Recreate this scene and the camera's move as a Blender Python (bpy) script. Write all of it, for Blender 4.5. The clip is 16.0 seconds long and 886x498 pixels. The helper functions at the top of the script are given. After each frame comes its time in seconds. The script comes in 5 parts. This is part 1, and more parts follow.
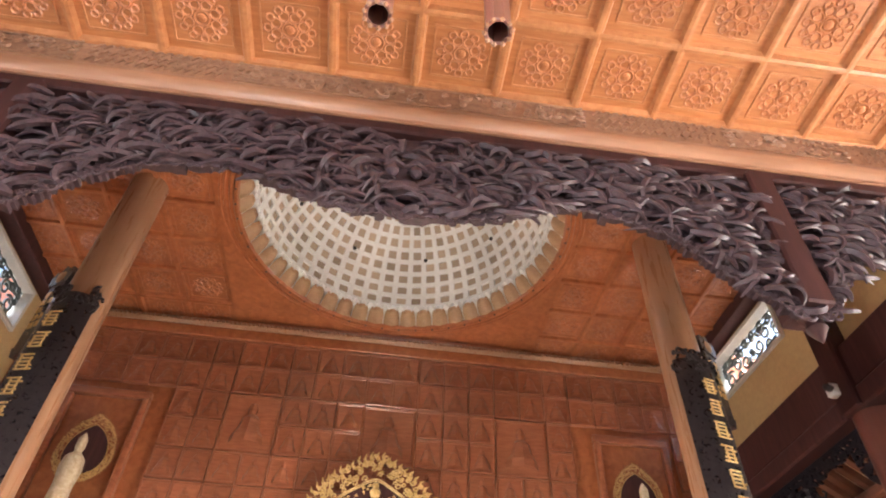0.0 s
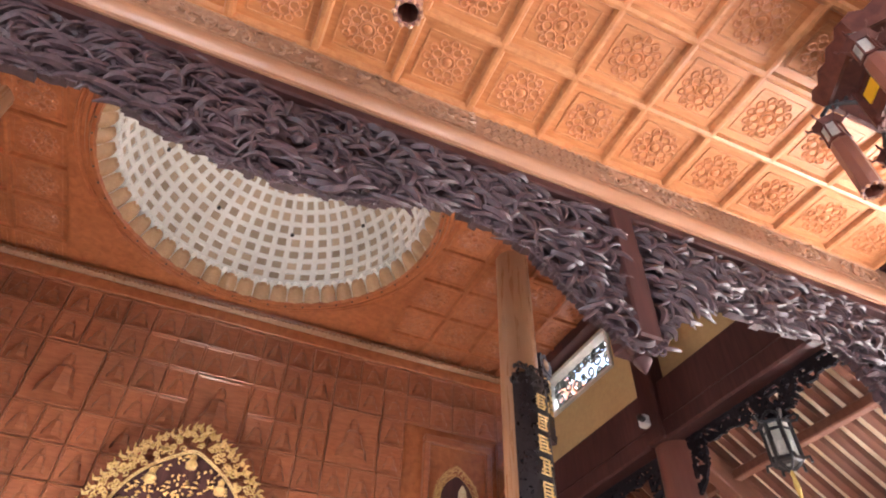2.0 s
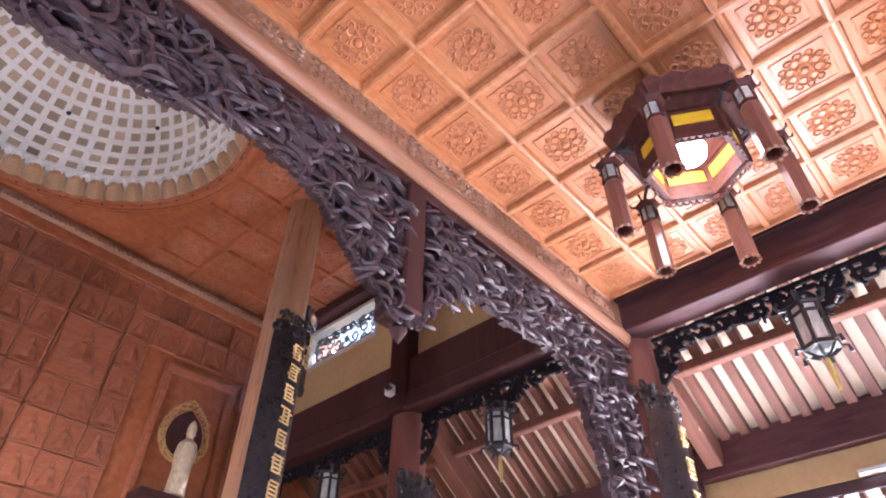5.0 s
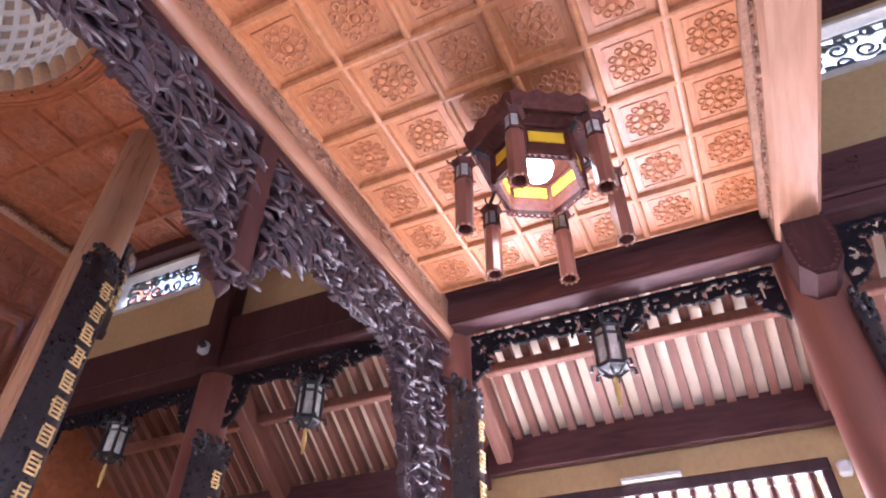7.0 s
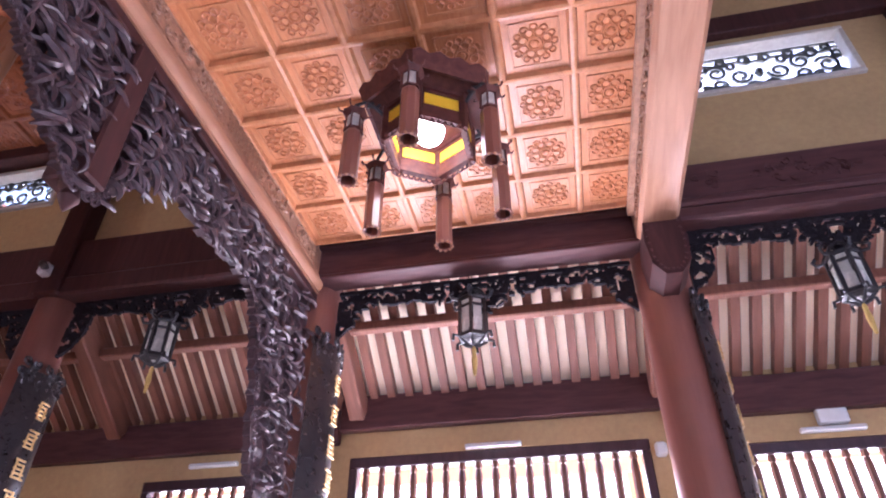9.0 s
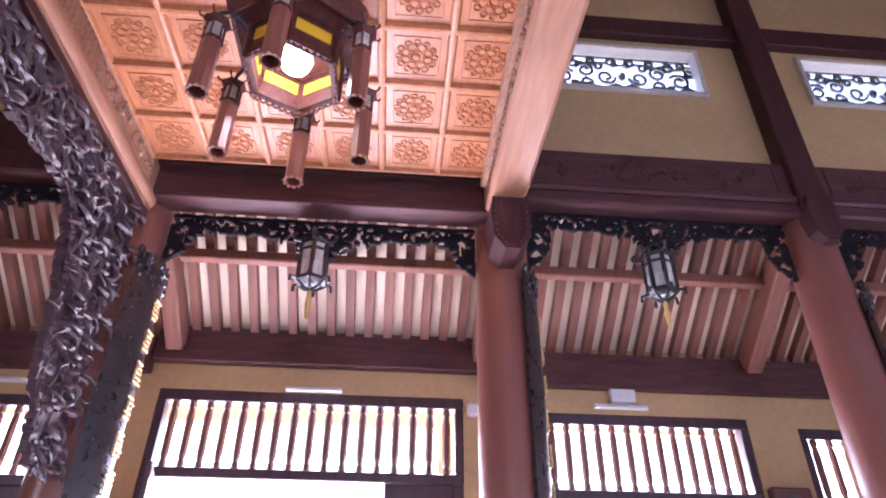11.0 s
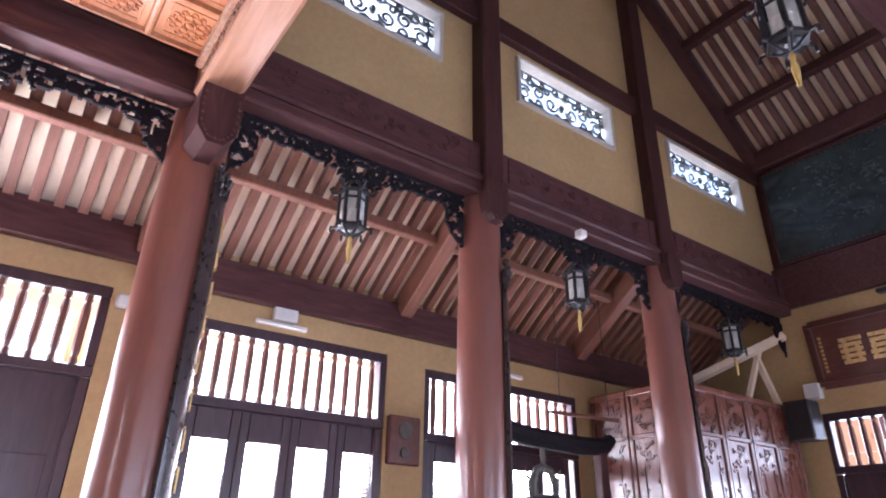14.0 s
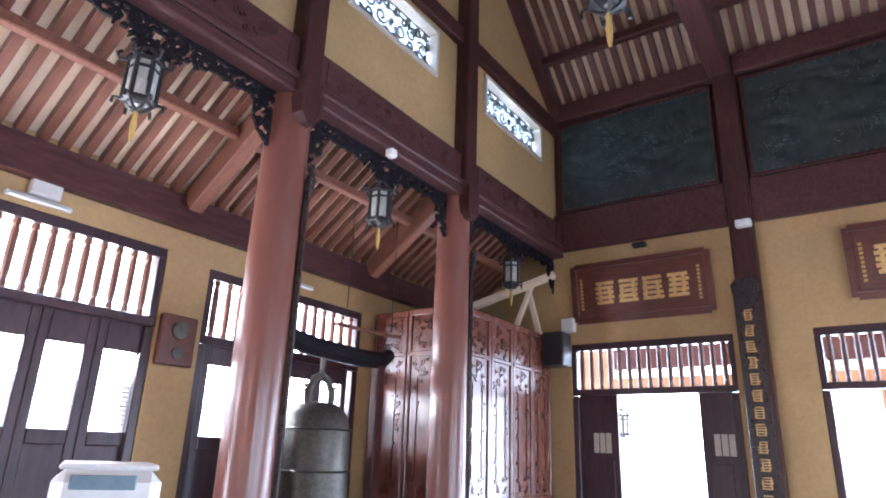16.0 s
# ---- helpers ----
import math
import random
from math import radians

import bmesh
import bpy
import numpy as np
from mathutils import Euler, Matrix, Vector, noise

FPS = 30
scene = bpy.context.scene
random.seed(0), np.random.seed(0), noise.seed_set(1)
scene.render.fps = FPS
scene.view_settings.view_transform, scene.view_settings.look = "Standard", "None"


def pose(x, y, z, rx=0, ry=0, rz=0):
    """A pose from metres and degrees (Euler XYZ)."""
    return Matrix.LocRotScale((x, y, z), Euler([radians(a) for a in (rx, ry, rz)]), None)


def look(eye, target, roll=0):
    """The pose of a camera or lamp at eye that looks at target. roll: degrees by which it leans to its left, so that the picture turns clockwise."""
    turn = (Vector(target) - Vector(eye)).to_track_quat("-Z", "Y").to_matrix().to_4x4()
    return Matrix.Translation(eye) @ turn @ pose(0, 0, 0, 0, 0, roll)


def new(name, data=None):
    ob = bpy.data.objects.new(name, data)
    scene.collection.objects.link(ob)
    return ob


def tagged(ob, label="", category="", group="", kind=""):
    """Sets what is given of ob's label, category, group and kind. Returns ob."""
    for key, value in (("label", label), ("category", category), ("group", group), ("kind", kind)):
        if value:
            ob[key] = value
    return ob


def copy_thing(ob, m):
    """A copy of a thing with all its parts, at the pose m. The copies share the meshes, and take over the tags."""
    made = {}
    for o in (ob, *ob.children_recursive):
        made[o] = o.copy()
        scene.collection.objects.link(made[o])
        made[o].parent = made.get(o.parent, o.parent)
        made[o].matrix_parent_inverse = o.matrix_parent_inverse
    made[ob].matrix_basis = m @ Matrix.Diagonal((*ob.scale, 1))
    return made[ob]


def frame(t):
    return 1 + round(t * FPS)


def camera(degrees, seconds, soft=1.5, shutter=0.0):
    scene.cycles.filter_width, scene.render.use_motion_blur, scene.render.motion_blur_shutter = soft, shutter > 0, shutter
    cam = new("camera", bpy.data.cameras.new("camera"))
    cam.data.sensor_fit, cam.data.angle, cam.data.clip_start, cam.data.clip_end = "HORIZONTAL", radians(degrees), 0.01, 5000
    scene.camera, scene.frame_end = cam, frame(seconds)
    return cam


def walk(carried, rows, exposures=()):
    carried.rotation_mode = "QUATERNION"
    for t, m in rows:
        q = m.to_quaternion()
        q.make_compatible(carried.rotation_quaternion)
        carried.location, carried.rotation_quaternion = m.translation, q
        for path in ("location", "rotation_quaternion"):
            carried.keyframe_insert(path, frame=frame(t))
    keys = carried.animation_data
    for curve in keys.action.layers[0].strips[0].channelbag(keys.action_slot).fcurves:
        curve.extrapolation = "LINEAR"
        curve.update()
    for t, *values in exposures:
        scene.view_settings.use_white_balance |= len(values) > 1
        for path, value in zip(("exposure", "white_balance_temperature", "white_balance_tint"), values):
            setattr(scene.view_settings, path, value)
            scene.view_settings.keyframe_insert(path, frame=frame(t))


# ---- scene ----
cam = camera(70.3, 16.0, 2.0)
PATH = [
    (0, (0.004, -1.862, 1.776), (0.151, -0.44, 3.175), 2.5),
    (0.5, (0.011, -1.854, 1.777), (0.252, -0.446, 3.178), 2.4),
    (1, (0.016, -1.84, 1.779), (0.362, -0.455, 3.18), 2.2),
    (1.5, (0.02, -1.825, 1.781), (0.467, -0.468, 3.18), 2.0),
    (2, (0.031, -1.816, 1.782), (0.576, -0.489, 3.176), 1.9),
    (2.5, (0.046, -1.807, 1.785), (0.693, -0.511, 3.164), 1.9),
    (3, (0.057, -1.814, 1.781), (0.8, -0.557, 3.149), 1.6),
    (3.5, (0.071, -1.818, 1.778), (0.907, -0.603, 3.128), 1.5),
    (3.7, (0.076, -1.822, 1.777), (0.949, -0.626, 3.121), 1.4),
    (5.8, (0.106, -1.832, 1.758), (1.349, -0.951, 3.054), 0.4),
    (6, (0.11, -1.835, 1.758), (1.386, -0.996, 3.05), 0.4),
    (6.5, (0.115, -1.844, 1.753), (1.457, -1.097, 3.035), 0.2),
    (7, (0.125, -1.855, 1.747), (1.525, -1.202, 3.017), 0.2),
    (7.5, (0.139, -1.86, 1.741), (1.589, -1.294, 2.996), 0.2),
    (8, (0.156, -1.863, 1.735), (1.651, -1.387, 2.974), 0.2),
    (8.5, (0.165, -1.864, 1.726), (1.702, -1.47, 2.944), 0.2),
    (8.7, (0.168, -1.865, 1.725), (1.723, -1.499, 2.929), 0.1),
    (10.8, (0.211, -1.911, 1.714), (1.891, -1.983, 2.797), 0.5),
    (11, (0.213, -1.917, 1.713), (1.899, -2.047, 2.781), 0.6),
    (11.5, (0.219, -1.928, 1.717), (1.911, -2.191, 2.751), 0.7),
    (12, (0.246, -1.948, 1.729), (1.927, -2.356, 2.735), 0.8),
    (12.5, (0.227, -1.927, 1.735), (1.868, -2.525, 2.709), 0.8),
    (13, (0.224, -1.915, 1.743), (1.807, -2.686, 2.692), 0.9),
    (13.5, (0.228, -1.911, 1.747), (1.754, -2.828, 2.656), 0.9),
    (14, (0.236, -1.929, 1.749), (1.71, -2.98, 2.599), 1.1),
    (14.5, (0.243, -1.942, 1.746), (1.654, -3.126, 2.524), 1.3),
    (15, (0.249, -1.944, 1.74), (1.578, -3.255, 2.458), 1.5),
    (15.5, (0.272, -1.973, 1.738), (1.489, -3.414, 2.403), 1.7),
    (16, (0.304, -2.011, 1.74), (1.401, -3.562, 2.363), 2.0),
]
walk(cam, [(t, look(eye, target, roll)) for t, eye, target, roll in PATH],
     exposures=[(0, 2.8, 6100, 12), (2, 2.84, 5750, 13), (3.5, 2.76, 5400, 18), (7, 2.41, 5100, 27), (11, 2.14, 5100, 36), (13, 2.18, 5200, 31), (15, 2.5, 5080, 15), (16, 2.6, 5020, 12)])

# ---- world, sun, daylight, exposure ----
world = bpy.data.worlds.new("daylight")
scene.world = world
world.use_nodes = True
wn = world.node_tree
sky = wn.nodes.new("ShaderNodeTexSky")
sky.sky_type, sky.sun_disc = "NISHITA", False
sky.sun_elevation, sky.sun_rotation = radians(58), radians(90)
wn.nodes["Background"].inputs[1].default_value = 0.15
wn.links.new(sky.outputs[0], wn.nodes["Background"].inputs[0])
sun = new("sun", bpy.data.lights.new("sun", "SUN"))
sun.data.energy, sun.data.angle, sun.data.color = 5.0, radians(0.5), (1.0, 0.93, 0.82)
sun.matrix_world = look((20, -1.9, 32), (0, -1.6, 0))


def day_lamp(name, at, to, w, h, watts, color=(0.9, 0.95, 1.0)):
    """An area lamp added outside a row of openings, standing in for daylight."""
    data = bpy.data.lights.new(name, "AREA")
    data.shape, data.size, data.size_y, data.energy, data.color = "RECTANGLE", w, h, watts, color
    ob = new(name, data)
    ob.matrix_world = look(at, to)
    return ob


# added lamps tilted up, replacing bounce from the sunlit ground onto the aisle boards
day_lamp("side_door_upward_fill", (6.4, -2.75, 0.8), (4.55, -2.75, 3.55), 11.3, 1.0, 260, (1.0, 0.93, 0.84))
day_lamp("side_transom_upward_fill", (6.52, -2.75, 2.75), (4.77, -2.75, 4.5), 11.3, 1.4, 300, (1.0, 0.88, 0.74))
day_lamp("daylight_front_doors", (0.0, -11.9, 1.7), (0, 0, 1.7), 9.4, 3.8, 150)
# the far side is unseen, its doors and this daylight are assumed
day_lamp("assumed_far_side_daylight", (-6.6, -4.0, 1.5), (0, -4.0, 1.5), 8.8, 3.0, 60)
day_lamp("daylight_clerestory", (5.15, -3.2, 6.75), (0, -3.2, 6.75), 15.6, 1.5, 55)
day_lamp("daylight_far_clerestory", (-5.15, -3.2, 6.75), (0, -3.2, 6.75), 15.6, 1.5, 55)


def bulb(name, at, radius, watts, color=(1.0, 0.78, 0.55)):
    data = bpy.data.lights.new(name, "POINT")
    data.energy, data.shadow_soft_size, data.color = watts, radius, color
    ob = new(name, data)
    ob.location = at
    return ob


# ---- materials ----
def mat(name, color, dark=None, rough=0.5, metal=0.0, scale=(3, 3, 3), grain=12.0, bump=0.15, spots=0.12,
        island=0.0, coat=0.0, objects=False, gloss=0.5, vary=0.25):
    """A surface with a stretched grain, larger stains, fine relief and uneven gloss."""
    m = bpy.data.materials.new(name)
    m.use_nodes = True
    nt = m.node_tree
    n, l = nt.nodes, nt.links
    b = n["Principled BSDF"]
    dark = dark or tuple(c * 0.6 for c in color)
    tc = n.new("ShaderNodeTexCoord")
    mp = n.new("ShaderNodeMapping")
    mp.inputs["Scale"].default_value = scale
    l.new(tc.outputs["Object"], mp.inputs[0])
    g = n.new("ShaderNodeTexNoise")
    g.inputs["Scale"].default_value, g.inputs["Detail"].default_value = grain, 8
    g.inputs["Distortion"].default_value = 0.6
    l.new(mp.outputs[0], g.inputs["Vector"])
    s = n.new("ShaderNodeTexNoise")
    s.inputs["Scale"].default_value, s.inputs["Detail"].default_value = 1.3, 4
    l.new(tc.outputs["Object"], s.inputs["Vector"])
    ramp = n.new("ShaderNodeValToRGB")
    ramp.color_ramp.elements[0].position, ramp.color_ramp.elements[1].position = 0.32, 0.68
    ramp.color_ramp.elements[0].color, ramp.color_ramp.elements[1].color = (*dark, 1), (*color, 1)
    l.new(g.outputs[0], ramp.inputs[0])
    hsv = n.new("ShaderNodeHueSaturation")
    l.new(ramp.outputs[0], hsv.inputs["Color"])
    ma = n.new("ShaderNodeMath")
    ma.operation = "MULTIPLY_ADD"
    ma.inputs[1].default_value, ma.inputs[2].default_value = spots * 4, 1 - spots * 2
    l.new(s.outputs[0], ma.inputs[0])
    last = ma.outputs[0]
    if island:
        if objects:
            rnd = n.new("ShaderNodeObjectInfo").outputs["Random"]
        else:
            rnd = n.new("ShaderNodeNewGeometry").outputs["Random Per Island"]
        mb = n.new("ShaderNodeMath")
        mb.operation = "MULTIPLY_ADD"
        mb.inputs[1].default_value, mb.inputs[2].default_value = island * 2, 1 - island
        l.new(rnd, mb.inputs[0])
        mc = n.new("ShaderNodeMath")
        mc.operation = "MULTIPLY"
        l.new(last, mc.inputs[0]), l.new(mb.outputs[0], mc.inputs[1])
        last = mc.outputs[0]
    l.new(last, hsv.inputs["Value"])
    l.new(hsv.outputs[0], b.inputs["Base Color"])
    rr = n.new("ShaderNodeMath")
    rr.operation = "MULTIPLY_ADD"
    rr.inputs[1].default_value, rr.inputs[2].default_value = vary, rough - vary / 2
    l.new(g.outputs[0], rr.inputs[0])
    l.new(rr.outputs[0], b.inputs["Roughness"])
    b.inputs["Metallic"].default_value = metal
    b.inputs["Specular IOR Level"].default_value = gloss
    b.inputs["Coat Weight"].default_value = coat
    b.inputs["Coat Roughness"].default_value = 0.2
    if bump:
        bp = n.new("ShaderNodeBump")
        bp.inputs["Strength"].default_value, bp.inputs["Distance"].default_value = bump, 0.01
        l.new(g.outputs[0], bp.inputs["Height"])
        l.new(bp.outputs[0], b.inputs["Normal"])
    return m


def glow(name, color, strength):
    m = bpy.data.materials.new(name)
    m.use_nodes = True
    b = m.node_tree.nodes["Principled BSDF"]
    b.inputs["Base Color"].default_value = (*color, 1)
    b.inputs["Emission Color"].default_value, b.inputs["Emission Strength"].default_value = (*color, 1), strength
    return m


W_PANEL = mat("honey_wood_panel", (0.58, 0.245, 0.095), (0.45, 0.168, 0.056), 0.42, scale=(2, 14, 3), grain=3, bump=0.05, island=0.09, coat=0.1)
W_RIB = mat("honey_wood_rib", (0.56, 0.25, 0.10), (0.42, 0.165, 0.06), 0.45, scale=(6, 6, 6), grain=3, bump=0.05, coat=0.05)
W_FLOWER = mat("carved_wood_rosette", (0.56, 0.225, 0.085), (0.44, 0.16, 0.056), 0.45, grain=9, bump=0.1, coat=0.2)
W_PEACH = mat("peach_wood", (0.42, 0.225, 0.13), (0.34, 0.165, 0.09), 0.4, scale=(1, 9, 9), grain=3, bump=0.05, coat=0.3)
W_FRIEZE = mat("carved_frieze_wood", (0.42, 0.24, 0.145), (0.27, 0.14, 0.08), 0.42, grain=10, bump=0.3)
W_ALTAR = mat("red_brown_altar_wood", (0.36, 0.13, 0.062), (0.25, 0.08, 0.036), 0.33, scale=(2, 2, 8), grain=4, bump=0.08, island=0.16, coat=0.2, objects=True)
W_ALTARC = mat("red_brown_ceiling_wood", (0.42, 0.145, 0.055), (0.29, 0.09, 0.032), 0.34, scale=(3, 3, 3), grain=4, bump=0.08, island=0.1, coat=0.3)
W_COL = mat("varnished_column_wood", (0.20, 0.080, 0.060), (0.182, 0.071, 0.053), 0.3, scale=(9, 9, 0.7), grain=5, bump=0.0, coat=0.45, spots=0.07, vary=0.05)
W_TAN = mat("tan_column_wood", (0.35, 0.185, 0.10), (0.32, 0.165, 0.088), 0.3, scale=(6, 6, 0.5), grain=4, bump=0.0, coat=0.35)
W_BEAM = mat("dark_red_beam_wood", (0.105, 0.046, 0.044), (0.066, 0.028, 0.028), 0.45, scale=(6, 0.8, 6), grain=4, bump=0.05, gloss=0.2)
W_POST = mat("dark_post_wood", (0.075, 0.03, 0.028), (0.045, 0.018, 0.017), 0.5, scale=(6, 6, 0.6), grain=4, bump=0.05, gloss=0.2)
W_RAFTER = mat("rafter_wood", (0.235, 0.10, 0.062), (0.165, 0.066, 0.04), 0.5, scale=(0.7, 8, 3), grain=4, bump=0.08, island=0.12, objects=True)
W_ROOFR = mat("roof_rafter_wood", (0.17, 0.075, 0.055), (0.11, 0.045, 0.033), 0.45, scale=(8, 0.7, 3), grain=4, bump=0.08, island=0.12, objects=True)
BOARD = mat("whitewashed_boards", (0.88, 0.74, 0.56), (0.80, 0.65, 0.47), 0.7, scale=(1, 5, 1), grain=3, bump=0.1)
CARVED = mat("black_brown_carving", (0.088, 0.052, 0.058), (0.04, 0.022, 0.026), 0.42, grain=14, bump=0.3, gloss=0.45, spots=0.2)
GRILLE = mat("green_grey_grille", (0.10, 0.11, 0.10), (0.06, 0.068, 0.06), 0.5, grain=8, bump=0.1)
FRET = mat("blackened_fretwork", (0.022, 0.018, 0.022), (0.012, 0.01, 0.012), 0.7, grain=14, bump=0.2, gloss=0.08)
YELLOW = mat("ochre_wall_paint", (0.50, 0.35, 0.16), (0.44, 0.30, 0.135), 0.75, grain=6, bump=0.06, spots=0.1)
WHITE = mat("white_window_paint", (0.57, 0.54, 0.48), (0.48, 0.45, 0.39), 0.5, grain=8, bump=0.05)
DOME_W = mat("white_dome_plaster", (0.84, 0.84, 0.82), (0.77, 0.77, 0.74), 0.6, grain=6, bump=0.08)
DOME_T = mat("tan_dome_inlay", (0.52, 0.41, 0.29), (0.38, 0.30, 0.22), 0.55, grain=34, bump=0.25, island=0.25)
PETAL = mat("tan_lotus_petal", (0.50, 0.33, 0.19), (0.36, 0.21, 0.11), 0.5, grain=5, bump=0.1)
GOLD = mat("gilding", (0.86, 0.62, 0.28), (0.62, 0.40, 0.14), 0.35, metal=0.45, grain=10, bump=0.2)
IVORY = mat("ivory_statue", (0.62, 0.52, 0.36), (0.45, 0.34, 0.2), 0.45, grain=6, bump=0.05)
LACQUER = mat("black_lacquer_board", (0.035, 0.028, 0.03), (0.02, 0.016, 0.017), 0.3, grain=8, bump=0.1, coat=0.4)
PLAQUE = mat("red_brown_plaque", (0.15, 0.05, 0.035), (0.09, 0.03, 0.022), 0.35, scale=(1, 6, 6), grain=4, bump=0.08, coat=0.3)
DOOR = mat("dark_violet_door_wood", (0.06, 0.032, 0.042), (0.035, 0.018, 0.024), 0.36, scale=(6, 6, 0.8), grain=4, bump=0.08, coat=0.2)
SLAT = mat("slat_wood", (0.20, 0.085, 0.05), (0.12, 0.05, 0.03), 0.4, scale=(6, 6, 0.8), grain=4, bump=0.06)
SCREEN = mat("carved_screen_wood", (0.17, 0.06, 0.04), (0.11, 0.038, 0.025), 0.24, scale=(5, 5, 0.8), grain=4, bump=0.08, coat=0.5)
PAINTING = mat("dark_teal_painted_panel", (0.034, 0.048, 0.046), (0.010, 0.018, 0.022), 0.45, scale=(2.2, 1, 1.2), grain=3.2, bump=0.1, spots=0.2)
MIST = mat("painted_cloud_relief", (0.12, 0.15, 0.13), (0.05, 0.07, 0.065), 0.45, grain=8, bump=0.2)
YPANEL = mat("yellow_lantern_panel", (0.90, 0.62, 0.02), (0.85, 0.55, 0.015), 0.4, grain=4, bump=0.0, spots=0.03)
LANTERN = mat("dark_lantern_wood", (0.13, 0.047, 0.036), (0.07, 0.024, 0.02), 0.5, grain=6, bump=0.1, gloss=0.25)
IRON = mat("black_iron", (0.03, 0.028, 0.03), (0.018, 0.016, 0.018), 0.4, grain=10, bump=0.1)
PAPER = mat("painted_lantern_glass", (0.55, 0.55, 0.50), (0.38, 0.39, 0.36), 0.25, grain=5, bump=0.0, spots=0.2)
BRONZE = mat("patinated_bronze", (0.13, 0.12, 0.10), (0.07, 0.065, 0.055), 0.45, metal=0.5, grain=8, bump=0.25)
PLASTIC = mat("white_plastic", (0.78, 0.79, 0.78), (0.72, 0.73, 0.72), 0.4, grain=5, bump=0.0, spots=0.03)
GREYP = mat("blue_grey_plastic", (0.16, 0.24, 0.29), (0.12, 0.18, 0.22), 0.4, grain=5, bump=0.0)
TASSEL = mat("yellow_tassel", (0.62, 0.45, 0.14), (0.45, 0.30, 0.08), 0.8, scale=(30, 30, 2), grain=8, bump=0.3)
TILE = mat("polished_floor_tile", (0.64, 0.55, 0.45), (0.56, 0.47, 0.38), 0.25, grain=2, bump=0.02)
GROUND = mat("pale_courtyard_paving", (0.66, 0.62, 0.56), (0.58, 0.54, 0.48), 0.8, grain=4, bump=0.1)
BACKDROP_GLOW = glow("glowing_courtyard_sheet", (1.0, 0.97, 0.9), 1.3)
BULB = glow("lit_bulb", (1.0, 0.9, 0.74), 5.0)
HALO = glow("lit_halo_ring", (0.9, 0.62, 0.28), 0.06)
GLASS = bpy.data.materials.new("pale_door_glass")
GLASS.use_nodes = True
GLASS.node_tree.nodes["Principled BSDF"].inputs["Transmission Weight"].default_value = 1.0
GLASS.node_tree.nodes["Principled BSDF"].inputs["Roughness"].default_value = 0.1
GLASS.node_tree.nodes["Principled BSDF"].inputs["IOR"].default_value = 1.1


